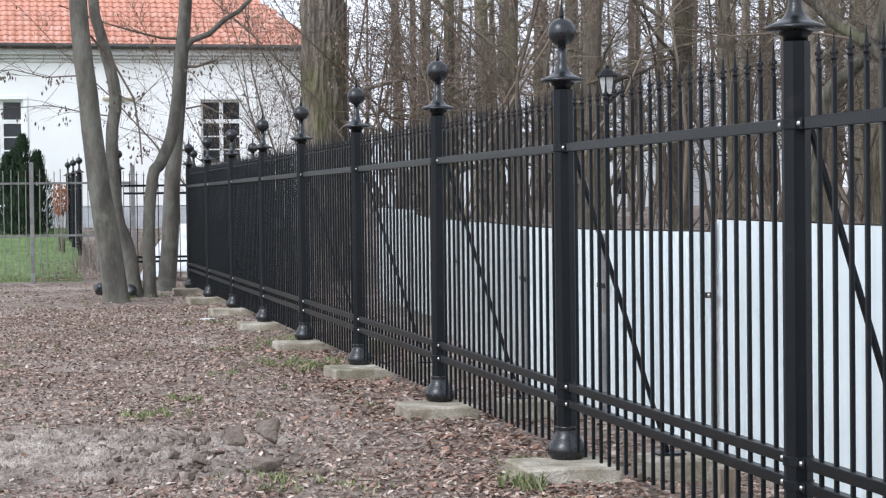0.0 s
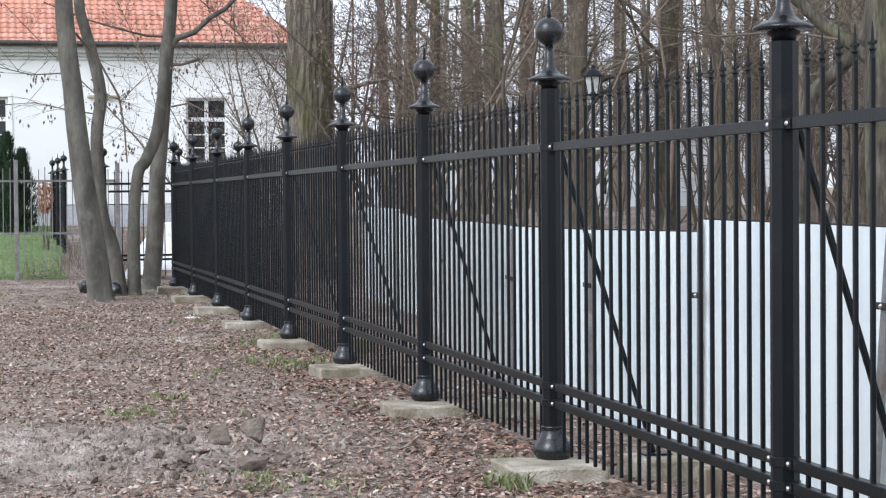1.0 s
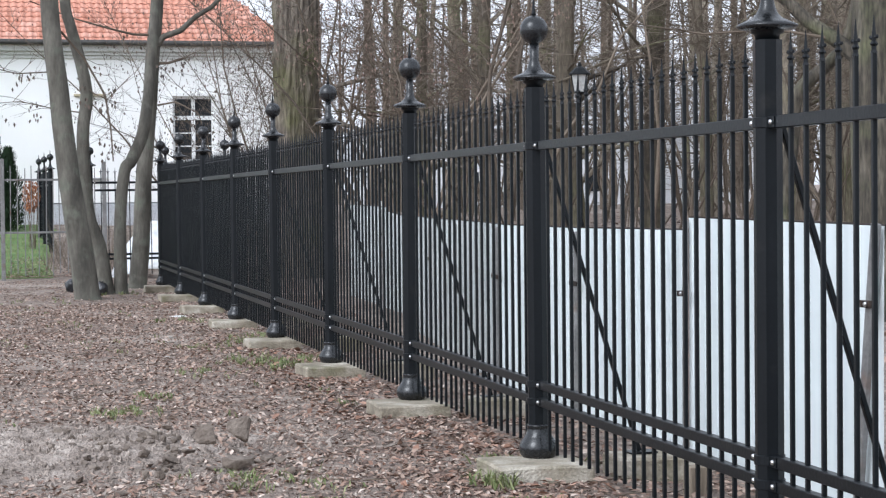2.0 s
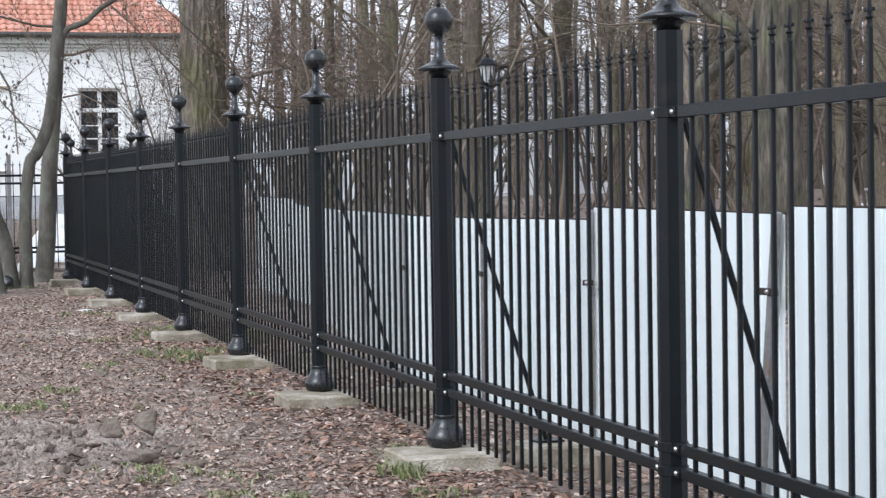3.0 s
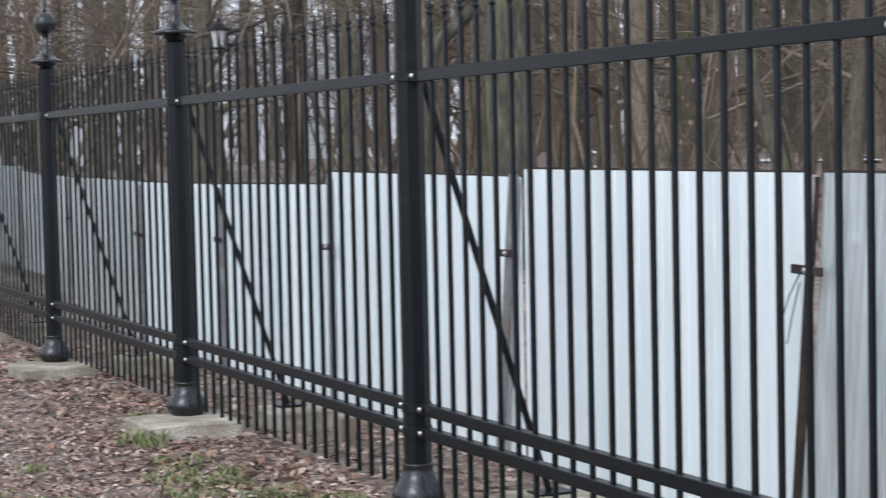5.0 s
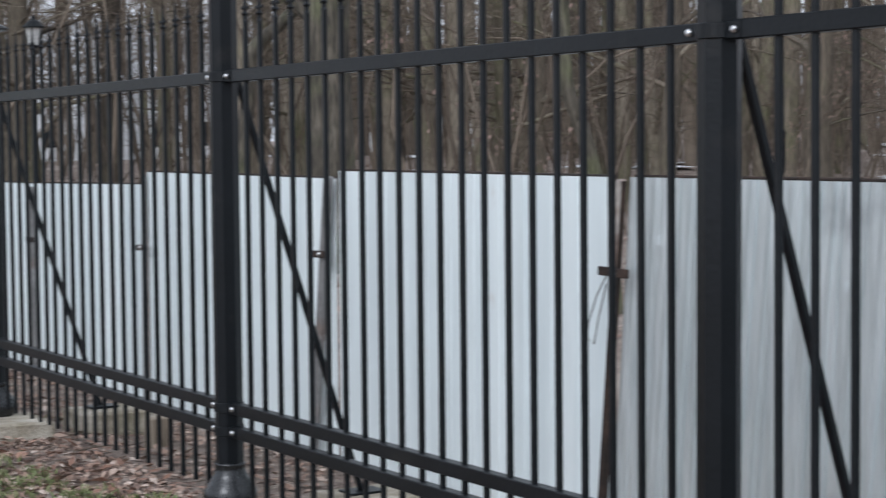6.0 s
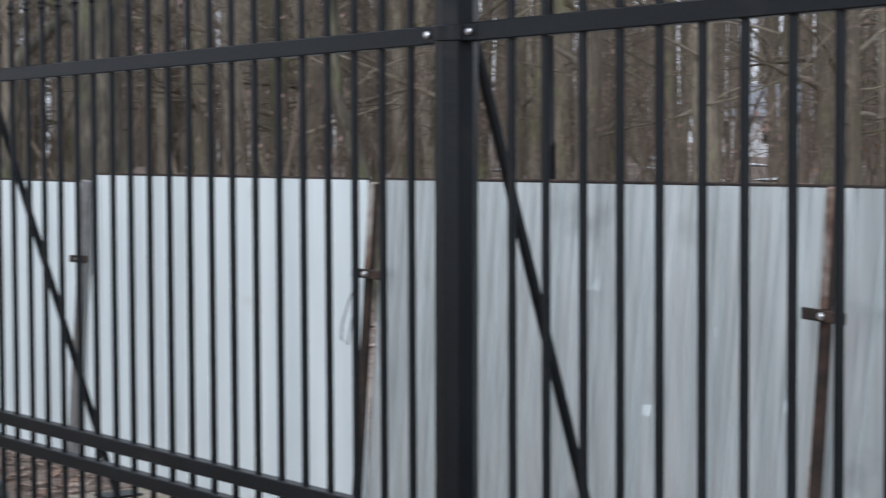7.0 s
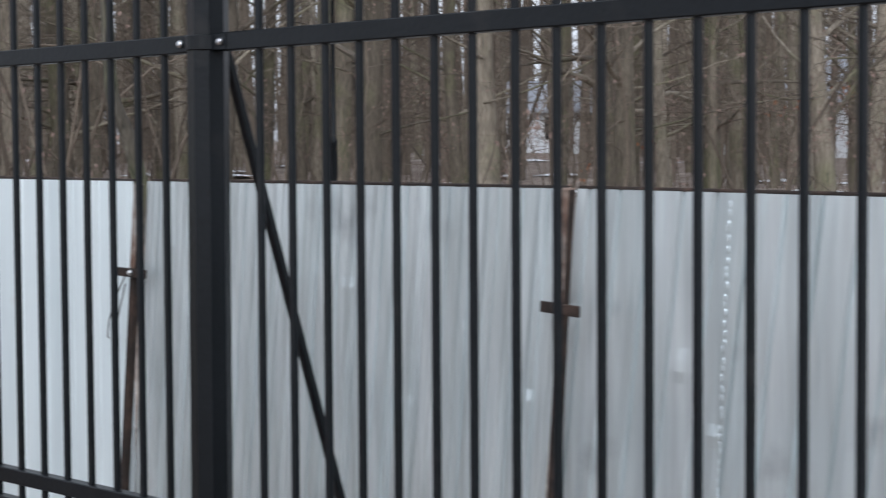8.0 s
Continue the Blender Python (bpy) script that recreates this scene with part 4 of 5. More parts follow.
# low bare boughs that reach across between the trunks
random.seed(61)
russet = Soup()
for az, d, z, way, tilt in ((42.53, 32.5, 1.6, 1, 0.5), (42.53, 32.5, 2.6, -1, 0.3), (46.1, 32.3, 2.2, 1, 0.1), (46.1, 32.3, 3.0, -1, 0.35), (50.65, 34.3, 2.5, 1, 0.05), (50.65, 34.3, 1.7, 1, 0.15), (53.18, 40.8, 2.4, 1, -0.08), (53.18, 40.8, 1.9, -1, 0.1), (56.67, 36.3, 2.4, -1, -0.1), (56.67, 36.3, 3.1, 1, 0.0), (33.9, 37.2, 2.5, -1, -0.02), (33.9, 37.2, 2.2, 1, 0.1), (30.51, 39.2, 3.0, 1, 0.2), (20.65, 39.2, 3.9, 1, 0.15), (20.65, 39.2, 4.3, -1, -0.1), (17.82, 36.6, 3.6, 1, 0.1), (17.82, 36.6, 4.2, -1, 0.2)):
    x, y = polar(az, d)
    bough, fine = Soup(), Soup()
    root = thing("bough", Matrix.Identity(4), "thin bare low bough reaching out from a trunk", "bough", "low boughs")
    lp = limb(bough, (x, y, z), Vector((0.75 * way, -0.55 * way - 0.3, tilt)), rnd(2.6, 4.2), rnd(0.022, 0.032), 5, 0.0, 0.16, 8)
    spray(fine, lp, 12, 0.8, 0.005, 0.1)
    part("limb", bough.mesh(), BARK, root)
    tagged(part("spray", fine.mesh(), TWIG, root), kind="stuff")
    if az == 53.18:
        for _ in range(45):
            withered(russet, random.choice(lp[3:]) + Vector((rnd(-0.25, 0.25), rnd(-0.25, 0.25), rnd(-0.3, 0.05))), 0.08)
tagged(part("withered_leaves", russet.mesh("leaves", False), RUSSET), "few russet leaves left on low boughs", "leaves", kind="stuff")

# twiggy bush with withered leaves in front of the house
random.seed(33)
bush, bl = Soup(), Soup()
root = thing("bush", Matrix.Identity(4), "tall bare bush with withered leaves before the white house", "bush")
for _ in range(26):
    lp = limb(bush, (rnd(2.0, 4.2), rnd(30.0, 33.5), -0.2), Vector((rnd(-0.8, 0.3), rnd(-0.3, 0.2), 1)), rnd(4.0, 7.5), rnd(0.014, 0.03), 5, 0.05, 0.2, 6)
    spray(bush, lp, 34, 0.9, 0.0055)
    for _ in range(90):
        t = rnd(0.4, 1) * 6
        i = min(int(t), 5)
        hang(bl, lp[i].lerp(lp[i + 1], t - i) + Vector((rnd(-0.5, 0.5), rnd(-0.4, 0.4), rnd(-0.5, 0.3))), 0.045)
tagged(part("brush", bush.mesh(), TWIG, root), kind="stuff")
tagged(part("foliage", bl.mesh("leaves", False), DRY_LEAF, root, "withered brown leaves"), kind="stuff")

# dark conifer behind the cross fence
random.seed(8)
con = Soup()
root = thing("conifer", pose(-2.5, 44.4, ground_height(-2.5, 44.4)), "dense dark green bushy conifer before the white house", "conifer")
leaders = [(0.0, 0.0, 2.65, 0.62), (-0.42, 0.1, 2.1, 0.5), (0.38, -0.12, 2.2, 0.5), (0.1, -0.3, 1.8, 0.6), (-0.2, 0.3, 2.3, 0.5)]
for _ in range(15000):
    lx, ly, top, wide = random.choice(leaders)
    h = random.random() ** 0.85 * top
    rmax = wide * (1 - (h / (top + 0.08)) ** 2.4) * (0.82 + 0.18 * math.sin(h * 8 + lx * 9)) + 0.02
    a = rnd(0, 6.283)
    r = rmax * rnd(0.5, 1.1) * (1 + 0.5 * noise.noise((math.cos(a) * 2 + lx, math.sin(a) * 2, h * 3)))
    q = Vector((lx + r * math.cos(a), ly + r * math.sin(a), h))
    tip = q + Vector((math.cos(a) * 0.05, math.sin(a) * 0.05, rnd(0.04, 0.13)))
    w = Vector((-math.sin(a), math.cos(a), rnd(-0.5, 0.5))) * 0.02
    con.quad(q - w, q + w, tip + w * 0.3, tip - w * 0.3)
part("foliage", con.mesh("foliage", False), NEEDLE, root)
tr = Soup()
tr.tube([(0, 0, -0.1), (0, 0, 1.2), (0, 0, 2.4)], [0.07, 0.05, 0.01], 8)
part("trunk", tr.mesh(), BARK, root)

# russet bush and weeds near the far fence
rb = Soup()
for _ in range(900):
    d = Vector((rnd(-1, 1), rnd(-1, 1), rnd(-1, 1)))
    if d.length > 1:
        continue
    hang(rb, Vector((-1.7, 37.6, 1.5)) + Vector((d.x * 0.22, d.y * 0.25, d.z * 0.42)), 0.06)
root = thing("russet_bush", Matrix.Identity(4), "small bush with russet withered leaves", "bush")
part("leaves", rb.mesh("leaves", False), RUSSET, root)
st = Soup()
for _ in range(8):
    limb(st, (-1.7 + rnd(-0.1, 0.1), 37.6, 0.05), Vector((rnd(-0.1, 0.1), rnd(-0.1, 0.1), 1)), 1.6, 0.012, 4, 0, 0.08, 4)
part("brush", st.mesh(), TWIG, root)
wd = Soup()
for _ in range(420):
    y = rnd(31, 35)
    x = rnd(-1.7 + 0.045 * (y - 30), 0.6)
    limb(wd, (x, y, ground_height(x, y) - 0.02), Vector((rnd(-0.4, 0.4), rnd(-0.3, 0.3), 1)), rnd(0.3, 1.3) * (1 if x > -1.3 else 0.5), rnd(0.004, 0.008), 3, 0.04, 0.2, 3)
tagged(part("weeds", wd.mesh(), TWIG), "dry brown weeds behind the cross fence", "weeds", kind="stuff")

# ---- lamp posts ----
def lamp_post(x, y, height, label, base=1.1, size=1.0):
    z = ground_height(x, y) - 0.03
    p = thing("street_lamp", pose(x, y, z), label, "street lamp", "park lamps")
    head = Matrix.Translation((0, 0, height)) @ Matrix.Diagonal((size, size, size, 1))
    part("pole", lathe([(0.1, 0), (0.1, 0.12), (0.07 * size, 0.2), (0.065 * size, base), (0.075 * size, base + 0.02), (0.045 * size, base + 0.1), (0.025, height - 0.75 * size), (0.05 * size, height - 0.72 * size), (0.05 * size, height - 0.66 * size)], 14), BLACK, p)
    part("bracket", lathe([(0.05, -0.66), (0.13, -0.6), (0.13, -0.58)], 12), BLACK, p, at=head)
    body = bmesh.new()
    add_lathe(body, [(0.13, -0.58), (0.2, -0.2)], 6)
    lan = part("lantern", body, LAMPGLASS, p, "six-sided frosted lantern", at=head)
    rods = Soup()
    for k in range(6):
        a = 2 * math.pi * k / 6
        rods.tube([(0.133 * math.cos(a), 0.133 * math.sin(a), -0.58), (0.205 * math.cos(a), 0.205 * math.sin(a), -0.19)], [0.014, 0.014], 5)
    part("ribs", rods.mesh(), BLACK, lan)
    part("roof", lathe([(0.25, -0.2), (0.25, -0.17), (0.14, -0.06), (0.05, 0.0), (0.045, 0.04), (0.015, 0.09)], 12, False), BLACK, lan, "black lantern roof")
    return p


lamp_post(6.62, 22.03, 3.48 - ground_height(6.67, 22.03), "black park lamp with a six-sided lantern", 1.1, 0.72)
lamp_post(*polar(41.4, 31), 5.2, "black park lamp with a slim pole", 1.6)

# ---- far pale buildings seen between the trunks ----
def far_building(x, y, w, d, h, rot, roof_mat, label):
    z = ground_height(x, y) - 0.3
    b = thing("far_house", pose(x, y, z, 0, 0, rot), label, "house", "far houses")
    part("wall", box((-w / 2, -d / 2, 0), (w / 2, d / 2, h), 0.02), PALEWALL, b)
    bm = bmesh.new()
    v = [bm.verts.new(p) for p in ((-w / 2 - 0.4, -d / 2 - 0.4, h), (w / 2 + 0.4, -d / 2 - 0.4, h), (w / 2 + 0.4, d / 2 + 0.4, h), (-w / 2 - 0.4, d / 2 + 0.4, h), (-w / 2 - 0.4, 0, h + d * 0.3), (w / 2 + 0.4, 0, h + d * 0.3))]
    for f in ((0, 1, 5, 4), (2, 3, 4, 5), (1, 2, 5), (3, 0, 4), (3, 2, 1, 0)):
        bm.faces.new([v[i] for i in f])
    part("roof", bm, roof_mat, b)
    for z0 in ((0.9, 3.7) if h > 5 else (0.7,)):
        for i in range(int(w / 2.0)):
            x0 = -w / 2 + 0.6 + 2.0 * i
            win = part("window", box((x0, -d / 2 - 0.04, z0), (x0 + 0.8, -d / 2 + 0.02, z0 + 1.2), 0.02), FRAME, b)
            for dx in (0.08, 0.44):
                part("pane", box((x0 + dx, -d / 2 - 0.05, z0 + 0.1), (x0 + dx + 0.28, -d / 2 - 0.03, z0 + 1.1), 0.004), PANE, win)


far_building(*polar(14.0, 82), 7, 8, 3.6, -14, PALEWALL, "low pale far house beyond the wood")
far_building(*polar(21.6, 80), 9, 8, 3.4, -22, PALEWALL, "low pale far house beyond the wood")
far_building(*polar(31.0, 92), 8, 8, 3.4, -31, PALEWALL, "low pale far house beyond the wood")
far_building(*polar(47.5, 84), 4.5, 5, 2.0, -47, BLUEROOF, "low white garage with a blue-grey roof beyond the wood")
far_building(*polar(57.0, 88), 12, 8, 2.6, -57, BLUEROOF, "low pale far house beyond the wood")
sn = Soup()
random.seed(3)
for _ in range(38):
    az, d = rnd(20, 62), rnd(45, 80)
    x, y = polar(az, d)
    if y > 40 and x < 10:
        continue
    r0 = rnd(0.4, 1.6)
    c = len(sn.v)
    for k in range(9):
        a = 2 * math.pi * k / 9
        rr = r0 * rnd(0.5, 1.2)
        sn.v.append(Vector((x + rr * math.cos(a), y + rr * math.sin(a), ground_height(x, y) + 0.03)))
    sn.v.append(Vector((x, y, ground_height(x, y) + 0.12)))
    for k in range(9):
        sn.f.append((c + k, c + (k + 1) % 9, c + 9))
tagged(part("snow_patches", sn.mesh(), SNOW), "thin old snow patches on the wood floor", "snow", kind="stuff")

# low heap of pale dug earth
def heap_height(x, y):
    u, w = (x + 2.7) / 1.5, (y - 4.7) / 1.4
    edge = 1 - (u * u + w * w) + 0.5 * noise.noise((x * 2.3, y * 2.3, 6.0)) + 0.25 * noise.noise((x * 6, y * 6, 9.0))
    ridge = math.exp(-(((x + 1.85) / 0.35) ** 2 + ((y - 4.3) / 0.5) ** 2)) + 0.6 * math.exp(-(((x + 2.4) / 0.9) ** 2 + ((y - 5.4) / 0.22) ** 2))
    h = 0.022 * min(1.0, max(-1.5, edge * 1.3)) + 0.05 * ridge * min(1.0, max(0.0, edge * 2))
    clump = abs(noise.noise((x * 5, y * 5, 2.0))) * 0.035 + abs(noise.noise((x * 13, y * 13, 3.0))) * 0.028 + abs(noise.noise((x * 33, y * 33, 5.0))) * 0.014
    return ground_height(x, y) - 0.006 + h + clump * min(1.0, max(0.0, edge * 1.6 + ridge))


def surface(x, y):
    z = ground_height(x, y)
    if -4.5 < x < -1.0 and 2.9 < y < 6.6:
        z = max(z, heap_height(x, y))
    return z


bm = bmesh.new()
hn = 190
rows = [[bm.verts.new((x, y, heap_height(x, y))) for x in [-4.5 + 3.5 * i / (hn - 1) for i in range(hn)]] for y in [2.9 + 3.7 * j / (hn - 1) for j in range(hn)]]
for a, b in zip(rows, rows[1:]):
    for i in range(hn - 1):
        bm.faces.new((a[i], a[i + 1], b[i + 1], b[i]))
HEAP = material("pale_dug_earth", [(0.18, 0.145, 0.12), (0.3, 0.25, 0.213), (0.42, 0.362, 0.315)], 3.5, 0.95, 0, 1.0, 70, grain=0.4, contrast=(0.35, 0.65))
tagged(part("earth_mound", bm, HEAP), "low crumbly mound of pale dug earth", "mound")

# ---- loose things on the ground ----
def lump(name, x, y, sx, sy, sz, mat, label, category, seed, rough=0.25, freq=2.2, sub=3, sink=0.35, rz=0.0, group=""):
    bm = bmesh.new()
    bmesh.ops.create_icosphere(bm, subdivisions=sub, radius=1.0)
    for v in bm.verts:
        n = v.co.normalized()
        k = 1 + rough * noise.noise(n * freq + Vector((seed, seed * 2, 0))) + rough * 0.4 * noise.noise(n * freq * 3 + Vector((0, seed, 7)))
        v.co = Vector((n.x * sx, n.y * sy, n.z * sz)) * k
    for f in bm.faces:
        f.smooth = mat is BAG
    return tagged(part(name, bm, mat, at=pose(x, y, ground_height(x, y) + sz * (1 - sink), 0, 0, rz)), label, category, group)


def rock(x, y, sx, sy, sz, label, seed, rise=0.0):
    """An angular clod with flat broken faces."""
    r = random.Random(seed)
    bm = bmesh.new()
    for _ in range(11):
        v = Vector((r.uniform(-1, 1), r.uniform(-1, 1), r.uniform(-1, 1)))
        v = v.normalized() * r.uniform(0.75, 1.05)
        bm.verts.new((v.x * sx, v.y * sy, v.z * sz))
    res = bmesh.ops.convex_hull(bm, input=bm.verts[:])
    bmesh.ops.delete(bm, geom=[g for g in res["geom_interior"] if isinstance(g, bmesh.types.BMVert)], context='VERTS')
    bmesh.ops.bevel(bm, geom=bm.edges[:], offset=sz * 0.07, segments=1, affect='EDGES')
    tagged(part("soil_clod", bm, CLOD, at=pose(x, y, surface(x, y) + sz * 0.6 + rise, 0, 0, seed * 40)), label, "clod", "clods of earth")


rock(-1.42, 4.4, 0.105, 0.09, 0.125, "pointed grey-brown clod of dug earth", 3, 0.04)
rock(-1.65, 4.15, 0.085, 0.08, 0.095, "squarish grey-brown clod of earth", 8, 0.045)
rock(-1.55, 3.72, 0.12, 0.09, 0.05, "flat grey-brown clod of earth", 14, 0.015)
for x, y, a, h in ((-2.42, 5.5, 0.1, 0.05), (-2.7, 5.6, 0.07, 0.035), (-2.0, 5.3, 0.08, 0.035), (-2.55, 2.75, 0.07, 0.035), (-2.35, 2.7, 0.06, 0.035), (-1.85, 3.9, 0.09, 0.05), (-1.95, 4.6, 0.09, 0.05), (-1.3, 4.05, 0.09, 0.04)):
    rock(x, y, a, a * 0.8, h, "dull lump of dug earth", x * 10, -0.015)
for i in range(95):
    rock(-1.95 + random.gauss(0, 0.34), 4.3 + random.gauss(0, 0.5), rnd(0.015, 0.055), rnd(0.015, 0.05), rnd(0.01, 0.036), "small crumb of dug earth", 30 + i, 0.0)
lump("rubbish_bag", -1.42, 24.3, 0.12, 0.14, 0.13, BAG, "crumpled black plastic rubbish bag", "rubbish bag", 3.0, 0.3, 3.0, sink=0.2)
lump("rubbish_bag", -1.03, 23.1, 0.1, 0.14, 0.12, BAG, "crumpled black plastic rubbish bag", "rubbish bag", 9.0, 0.3, 3.0, sink=0.2)
lump("rubbish_bag", -0.35, 25.6, 0.16, 0.1, 0.04, BAG, "flat black plastic scrap", "rubbish bag", 5.0, 0.3, 3.0, sink=0.3)
lump("paper_scrap", -0.43, 17.3, 0.11, 0.05, 0.015, PAPER, "scrap of white paper on the earth", "litter", 5.5, 0.4, 3.0)
for x, y in ((-1.95, 4.0), (-1.2, 11.0), (-0.9, 13.6), (-0.55, 19.6)):
    lump("pale_pebble", x, y, 0.025, 0.02, 0.014, STONE, "small pale stone on the earth", "stone", x * 7, 0.3, 2.0, 2, group="pebbles")

# crumbs of earth: past counting
cr = Soup()
random.seed(19)
for _ in range(16000):
    y = 0.5 + 9 * random.random()
    x = rnd(-3.6, -0.3)
    if random.random() > 0.12 + 1.2 * math.exp(-(((x + 2.3) / 1.1) ** 2 + ((y - 4.5) / 1.3) ** 2)):
        continue
    r = rnd(0.004, 0.022) * rnd(0.6, 1.2)
    z = surface(x, y)
    i = len(cr.v)
    cr.v += [Vector((x + r * rnd(0.6, 1.4), y, z)), Vector((x, y + r * rnd(0.6, 1.4), z)), Vector((x - r * rnd(0.6, 1.4), y, z)), Vector((x, y - r * rnd(0.6, 1.4), z)), Vector((x + rnd(-0.4, 0.4) * r, y + rnd(-0.4, 0.4) * r, z + r * rnd(0.7, 1.6)))]
    cr.f += [(i, i + 1, i + 4), (i + 1, i + 2, i + 4), (i + 2, i + 3, i + 4), (i + 3, i, i + 4)]
tagged(part("earth_crumbs", cr.mesh("crumbs", False), HEAP), "loose crumbs of dug grey earth", "crumbs", kind="stuff")

# white plastic sheet over a heap behind the gate
bm = bmesh.new()
grid = []
for j in range(9):
    row = []
    for i in range(13):
        u, w = i / 12, j / 8
        x = -0.4 + 1.6 * u
        top = 1.08 * min(1.0, (u * 2.4) ** 0.8)
        z = -0.2 + (0.05 + top) * math.sin(math.pi * min(1.0, 0.12 + w * 0.88) * 0.5 + 0.0) + 0.05 * noise.noise((u * 5, w * 4, 0))
        row.append(bm.verts.new((x + 0.05 * noise.noise((u * 4, w * 6, 3)), 29.5 + 0.9 * w, z)))
    grid.append(row)
for a, b in zip(grid, grid[1:]):
    for i in range(12):
        bm.faces.new((a[i], a[i + 1], b[i + 1], b[i])).smooth = True
tarp = tagged(part("plastic_sheet", bm, TARP), "white plastic sheet draped over a heap behind the gate", "plastic sheet")
tarp.modifiers.new("gauge", 'SOLIDIFY').thickness = 0.006

# dead leaves: past counting
random.seed(77)
lf = Soup()


def bare_spot(x, y):
    return min(1.0, 2.2 * math.exp(-(((x + 2.75) / 1.1) ** 2 + ((y - 4.75) / 1.1) ** 2)))


def leaf(x, y, size, lift=0.0):
    z = surface(x, y) + 0.003 + lift
    a = rnd(0, 6.283)
    tip = 0.15 if random.random() < 0.7 else 0.55
    u, w = Vector((math.cos(a), math.sin(a), rnd(-tip, tip))), Vector((-math.sin(a), math.cos(a), rnd(-tip, tip)))
    c = Vector((x, y, z + size * tip * 0.35))
    l, b = size * rnd(0.8, 1.2), size * rnd(0.35, 0.65)
    i = len(lf.v)
    curl = size * rnd(0.0, 0.4) * random.random()
    lf.v += [c - u * l * 0.5, c - u * 0.1 * l + w * b * 0.5 + Vector((0, 0, curl)), c + u * l * 0.15 + w * b * 0.35 + Vector((0, 0, curl * 0.8)), c + u * l * 0.55 + Vector((0, 0, curl * rnd(0, 1))), c + u * l * 0.15 - w * b * 0.35 + Vector((0, 0, curl * rnd(0.2, 1))), c - u * 0.1 * l - w * b * 0.5 + Vector((0, 0, curl * rnd(0.2, 1)))]
    lf.f += [(i, i + 1, i + 2, i + 3), (i, i + 3, i + 4, i + 5)]


count = 0
while count < 96000:
    y = -3.0 + 32.0 * random.random() ** 1.35
    x = rnd(-4.2, 1.1 + max(0, y - 8) * 0.09)
    bare = bare_spot(x, y)
    if random.random() < bare * 0.95 or (noise.noise((x * 0.9, y * 0.6, 8.0)) < -0.15 and random.random() < 0.6) or (noise.noise((x * 2.6, y * 1.6, 3.0)) < -0.1 and random.random() < 0.6):
        continue
    leaf(x, y, rnd(0.014, 0.03) + 0.03 * random.random() ** 3 if x < -0.6 else rnd(0.02, 0.056))
    count += 1
for _ in range(1300):
    y = rnd(0.5, 8)
    leaf(rnd(-0.55, 0.9), y, rnd(0.035, 0.075), rnd(0, 0.015))
for _ in range(45000):
    y = 0.5 + 20 * random.random() ** 1.3
    x = rnd(-4.2, 0.2)
    if random.random() < bare_spot(x, y):
        continue
    z = surface(x, y) + 0.004
    a, l = rnd(0, 6.283), rnd(0.008, 0.022)
    u, w = Vector((math.cos(a), math.sin(a), rnd(-0.7, 0.7))) * l, Vector((-math.sin(a), math.cos(a), rnd(-0.7, 0.7))) * l * rnd(0.3, 0.8)
    c = Vector((x, y, z + l * 0.5))
    lf.quad(c - u, c + w, c + u, c - w)
for _ in range(2600):
    y = 29.6 + 5 * random.random() ** 1.5
    leaf(rnd(-2.4, 0.4) + 0.045 * (y - 30), y, rnd(0.03, 0.07), 0.035)
for _ in range(5000):
    leaf(rnd(-7, 1.0), rnd(-12, -3), rnd(0.03, 0.07))
for _ in range(6000):
    az, d = rnd(18, 62), rnd(14, 60)
    x, y = polar(az, d)
    if x > 2.6 and not (y > 40 and x < 9):
        leaf(x, y, rnd(0.08, 0.2))
tagged(part("dead_leaves", lf.mesh("leaves", False), LEAF), "brown and grey fallen leaves lying on the earth", "leaves", kind="stuff")
lf = Soup()
for _ in range(900):
    leaf(-0.15 + random.gauss(0, 0.3), -1.5 + 13 * random.random() ** 1.2, rnd(0.04, 0.085), rnd(0, 0.015))
for _ in range(500):
    leaf(rnd(-4, 0.8), -1.5 + 16 * random.random() ** 1.2, rnd(0.025, 0.06), rnd(0, 0.006))
tagged(part("oak_leaves", lf.mesh("leaves", False), OAK), "larger reddish-brown oak leaves gathered along the fence", "leaves", kind="stuff")
tg = Soup()
for _ in range(420):
    x, y = rnd(-4, 0.9), -2 + 26 * random.random() ** 1.3
    a = rnd(0, 6.28)
    l = rnd(0.05, 0.22)
    z = ground_height(x, y) + 0.012
    tg.tube([(x, y, z), (x + l * 0.5 * math.cos(a), y + l * 0.5 * math.sin(a), z + rnd(0, 0.02)), (x + l * math.cos(a + 0.3), y + l * math.sin(a + 0.3), z + rnd(0, 0.02))], [0.003, 0.0035, 0.002], 4)
tagged(part("fallen_twigs", tg.mesh(), TWIG), "thin broken twigs on the earth", "twigs", kind="stuff")


def tuft(s, x, y, r, n, h):
    spots = [(rnd(0, 6.283), random.random() ** 0.6) for _ in range(3 + n // 14)]
    for _ in range(int(n * 0.55)):
        a, q = random.choice(spots)
        px, py = x + r * q * math.cos(a) + random.gauss(0, 0.025), y + 1.6 * r * q * math.sin(a) + random.gauss(0, 0.04)
        z = ground_height(px, py)
        b = rnd(0, 6.283)
        w = Vector((math.cos(b), math.sin(b), 0)) * 0.0055
        lean = Vector((rnd(-1, 1), rnd(-1, 1), 0)) * h * 1.1
        p0, p1 = Vector((px, py, z)), Vector((px, py, z + h * rnd(0.5, 0.9))) + lean * 0.4
        p2 = Vector((px, py, z + h * rnd(0.5, 1.1))) + lean
        s.quad(p0 - w, p0 + w, p1 + w * 0.8, p1 - w * 0.8)
        s.quad(p1 - w * 0.8, p1 + w * 0.8, p2 + w * 0.2, p2 - w * 0.2)


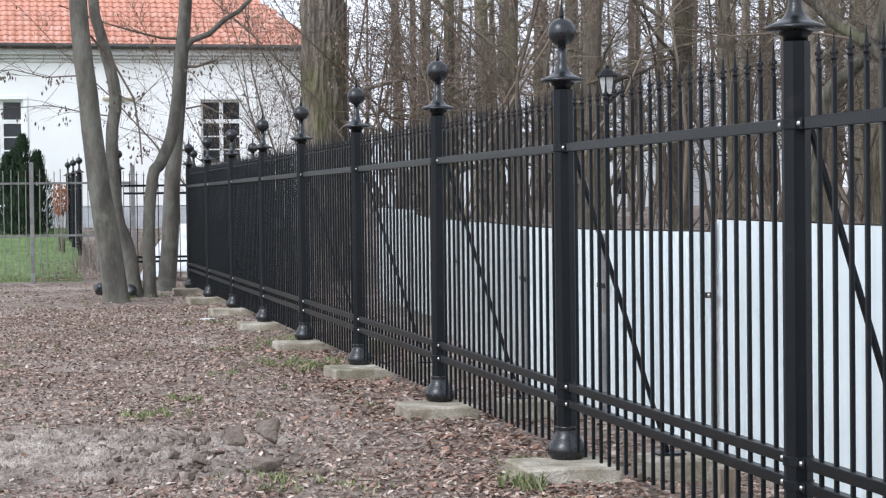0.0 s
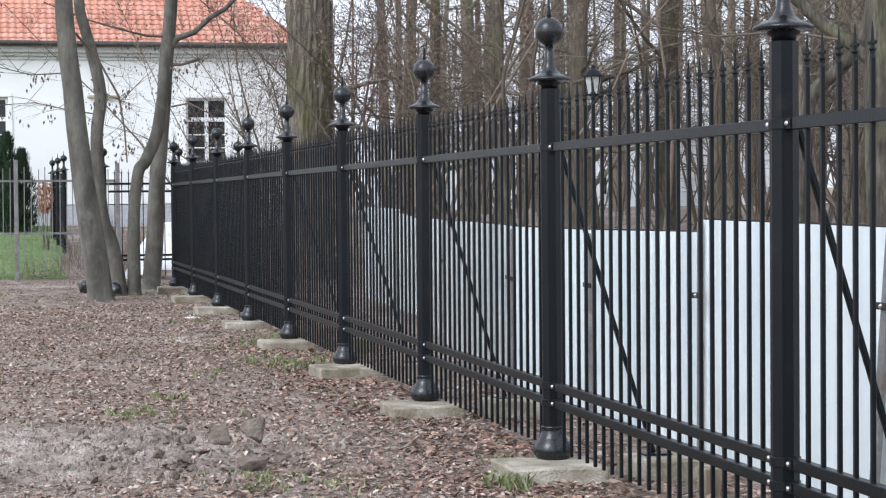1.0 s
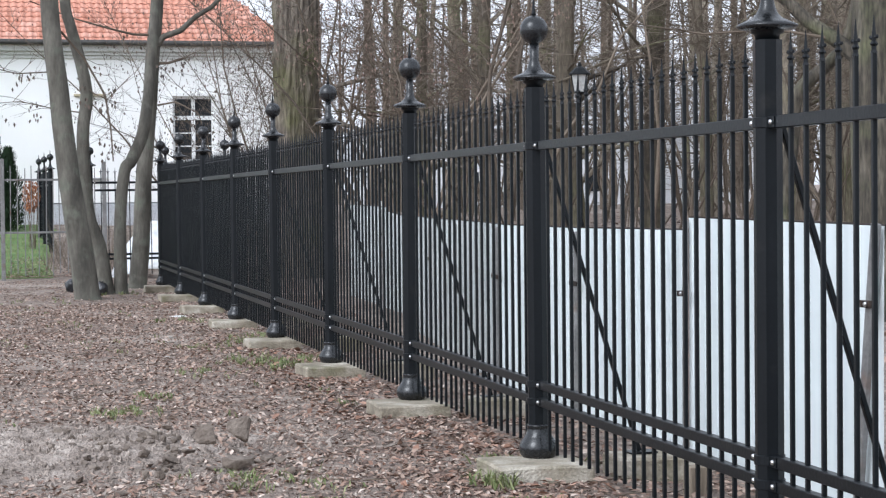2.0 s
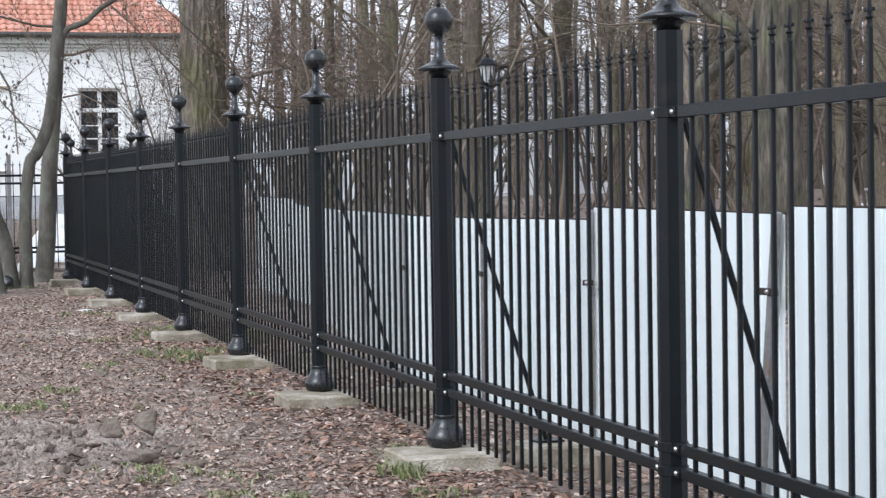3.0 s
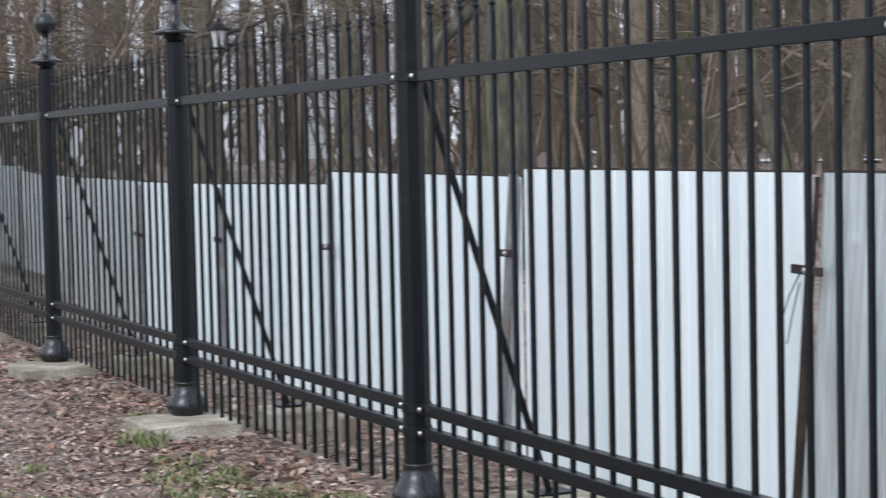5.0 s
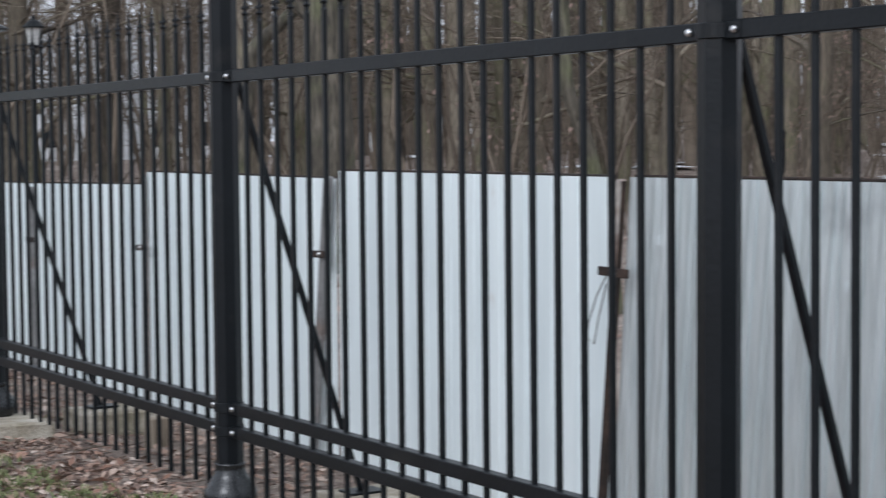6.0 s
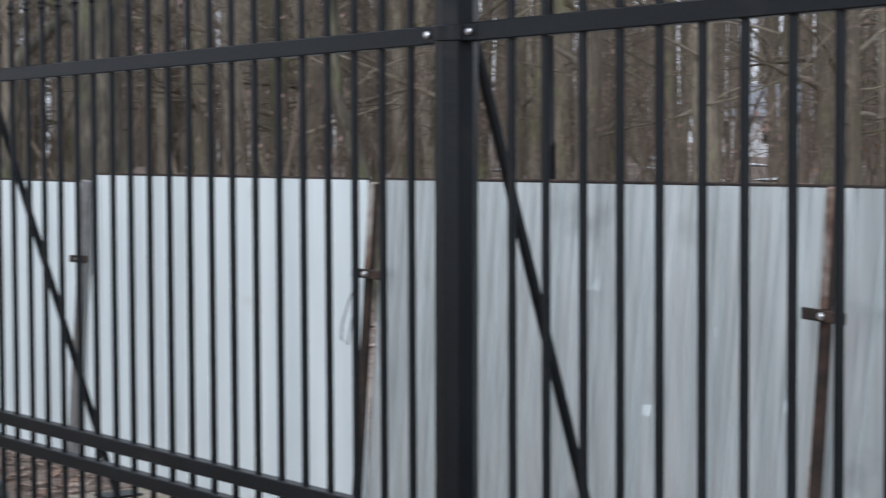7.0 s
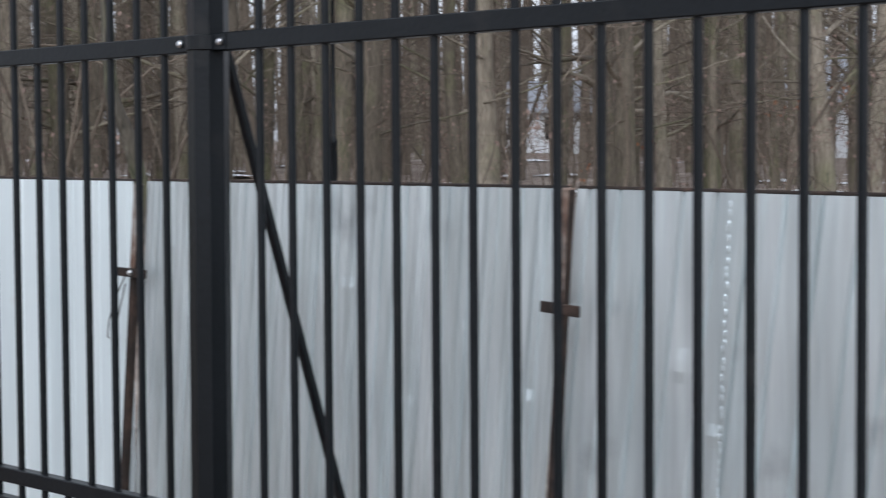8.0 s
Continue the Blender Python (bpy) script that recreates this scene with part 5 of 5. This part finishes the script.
gr = Soup()
for x, y, r, n, h in ((-1.42, 3.3, 0.13, 90, 0.05), (-1.55, 2.95, 0.1, 60, 0.05), (-1.2, 3.1, 0.1, 50, 0.04), (-1.3, 2.4, 0.16, 80, 0.04), (-1.0, 2.3, 0.14, 60, 0.04), (-0.45, 1.15, 0.3, 480, 0.045), (-0.2, 0.75, 0.25, 420, 0.05), (-0.35, 2.75, 0.12, 140, 0.09), (-0.1, 3.4, 0.12, 100, 0.07), (-0.4, 1.75, 0.22, 380, 0.045),
                      (-1.85, 6.6, 0.2, 120, 0.05), (-1.7, 7.5, 0.22, 120, 0.05), (-2.05, 6.5, 0.15, 80, 0.05), (-0.15, 9.8, 0.4, 320, 0.07), (-0.5, 10.3, 0.35, 200, 0.06), (-0.1, 13.0, 0.35, 180, 0.06), (-0.7, 12.0, 0.4, 120, 0.05), (-0.45, 16.2, 0.4, 120, 0.06), (-1.0, 9.3, 0.3, 80, 0.05), (-0.9, 23.0, 0.4, 120, 0.06), (-1.6, 3.6, 0.2, 60, 0.04), (-0.6, 0.2, 0.4, 240, 0.07), (-1.2, 1.0, 0.4, 160, 0.05)):
    tuft(gr, x, y, r, n, h)
for _ in range(240):
    x, y = rnd(-4, 0.5), rnd(-2, 26)
    if noise.noise((x * 0.8, y * 0.5, 2.0)) > 0.1:
        tuft(gr, x, y, 0.12, 12, 0.045)
for _ in range(2600):
    y = 29.9 + 12 * random.random() ** 1.6
    x = rnd(-7, -1.65 + 0.045 * (y - 30))
    tuft(gr, x, y, 0.2, 4, 0.09)
tagged(part("grass_tufts", gr.mesh("grass", False), GRASS), "short green grass tufts among the leaves", "grass", kind="stuff")

# ---- roof tiles of the house, last ----
TW_, TL = 0.215, 0.26


def tile_rows():
    tb = bmesh.new()
    prof = [(-TW_ / 2 + TW_ * i / 8, 0.019 * math.sin(2 * math.pi * i / 8)) for i in range(9)]
    lower = [tb.verts.new((x, 0.0 - 0.35 * z, z + 0.026)) for x, z in prof]
    upper = [tb.verts.new((x, TL + 0.02, z)) for x, z in prof]
    under_ = [tb.verts.new((x, 0.0 - 0.35 * z, z + 0.008)) for x, z in prof]
    for i in range(8):
        tb.faces.new((lower[i], lower[i + 1], upper[i + 1], upper[i])).smooth = True
        tb.faces.new((under_[i], under_[i + 1], lower[i + 1], lower[i]))
    return mesh_of(tb)


tile_mesh = tile_rows()
tile_mesh.materials.append(TILE)
rest = Soup()
for r in range(13):
    for c in range(-8, 45):
        x = -3.4 + TW_ * c
        up = r * TL
        y = ey0 - 0.06 + up * math.cos(SLOPE)
        z = ez - 0.012 + up * math.sin(SLOPE)
        if x > ex1 - (y - ey0) - 0.1:
            continue
        m = Matrix.Translation((x + rnd(-0.005, 0.005), y, z)) @ pose(0, 0, 0, math.degrees(SLOPE), 0, rnd(-0.6, 0.6))
        if r < 7 and c >= 0:
            part("tile", tile_mesh, None, roof, at=m)
        else:
            b = len(rest.v)
            rest.v += [m @ v.co for v in tile_mesh.vertices]
            rest.f += [tuple(b + k for k in p.vertices) for p in tile_mesh.polygons]
tagged(part("tile_field", rest.mesh("tile_field", False), TILE, roof), kind="stuff")
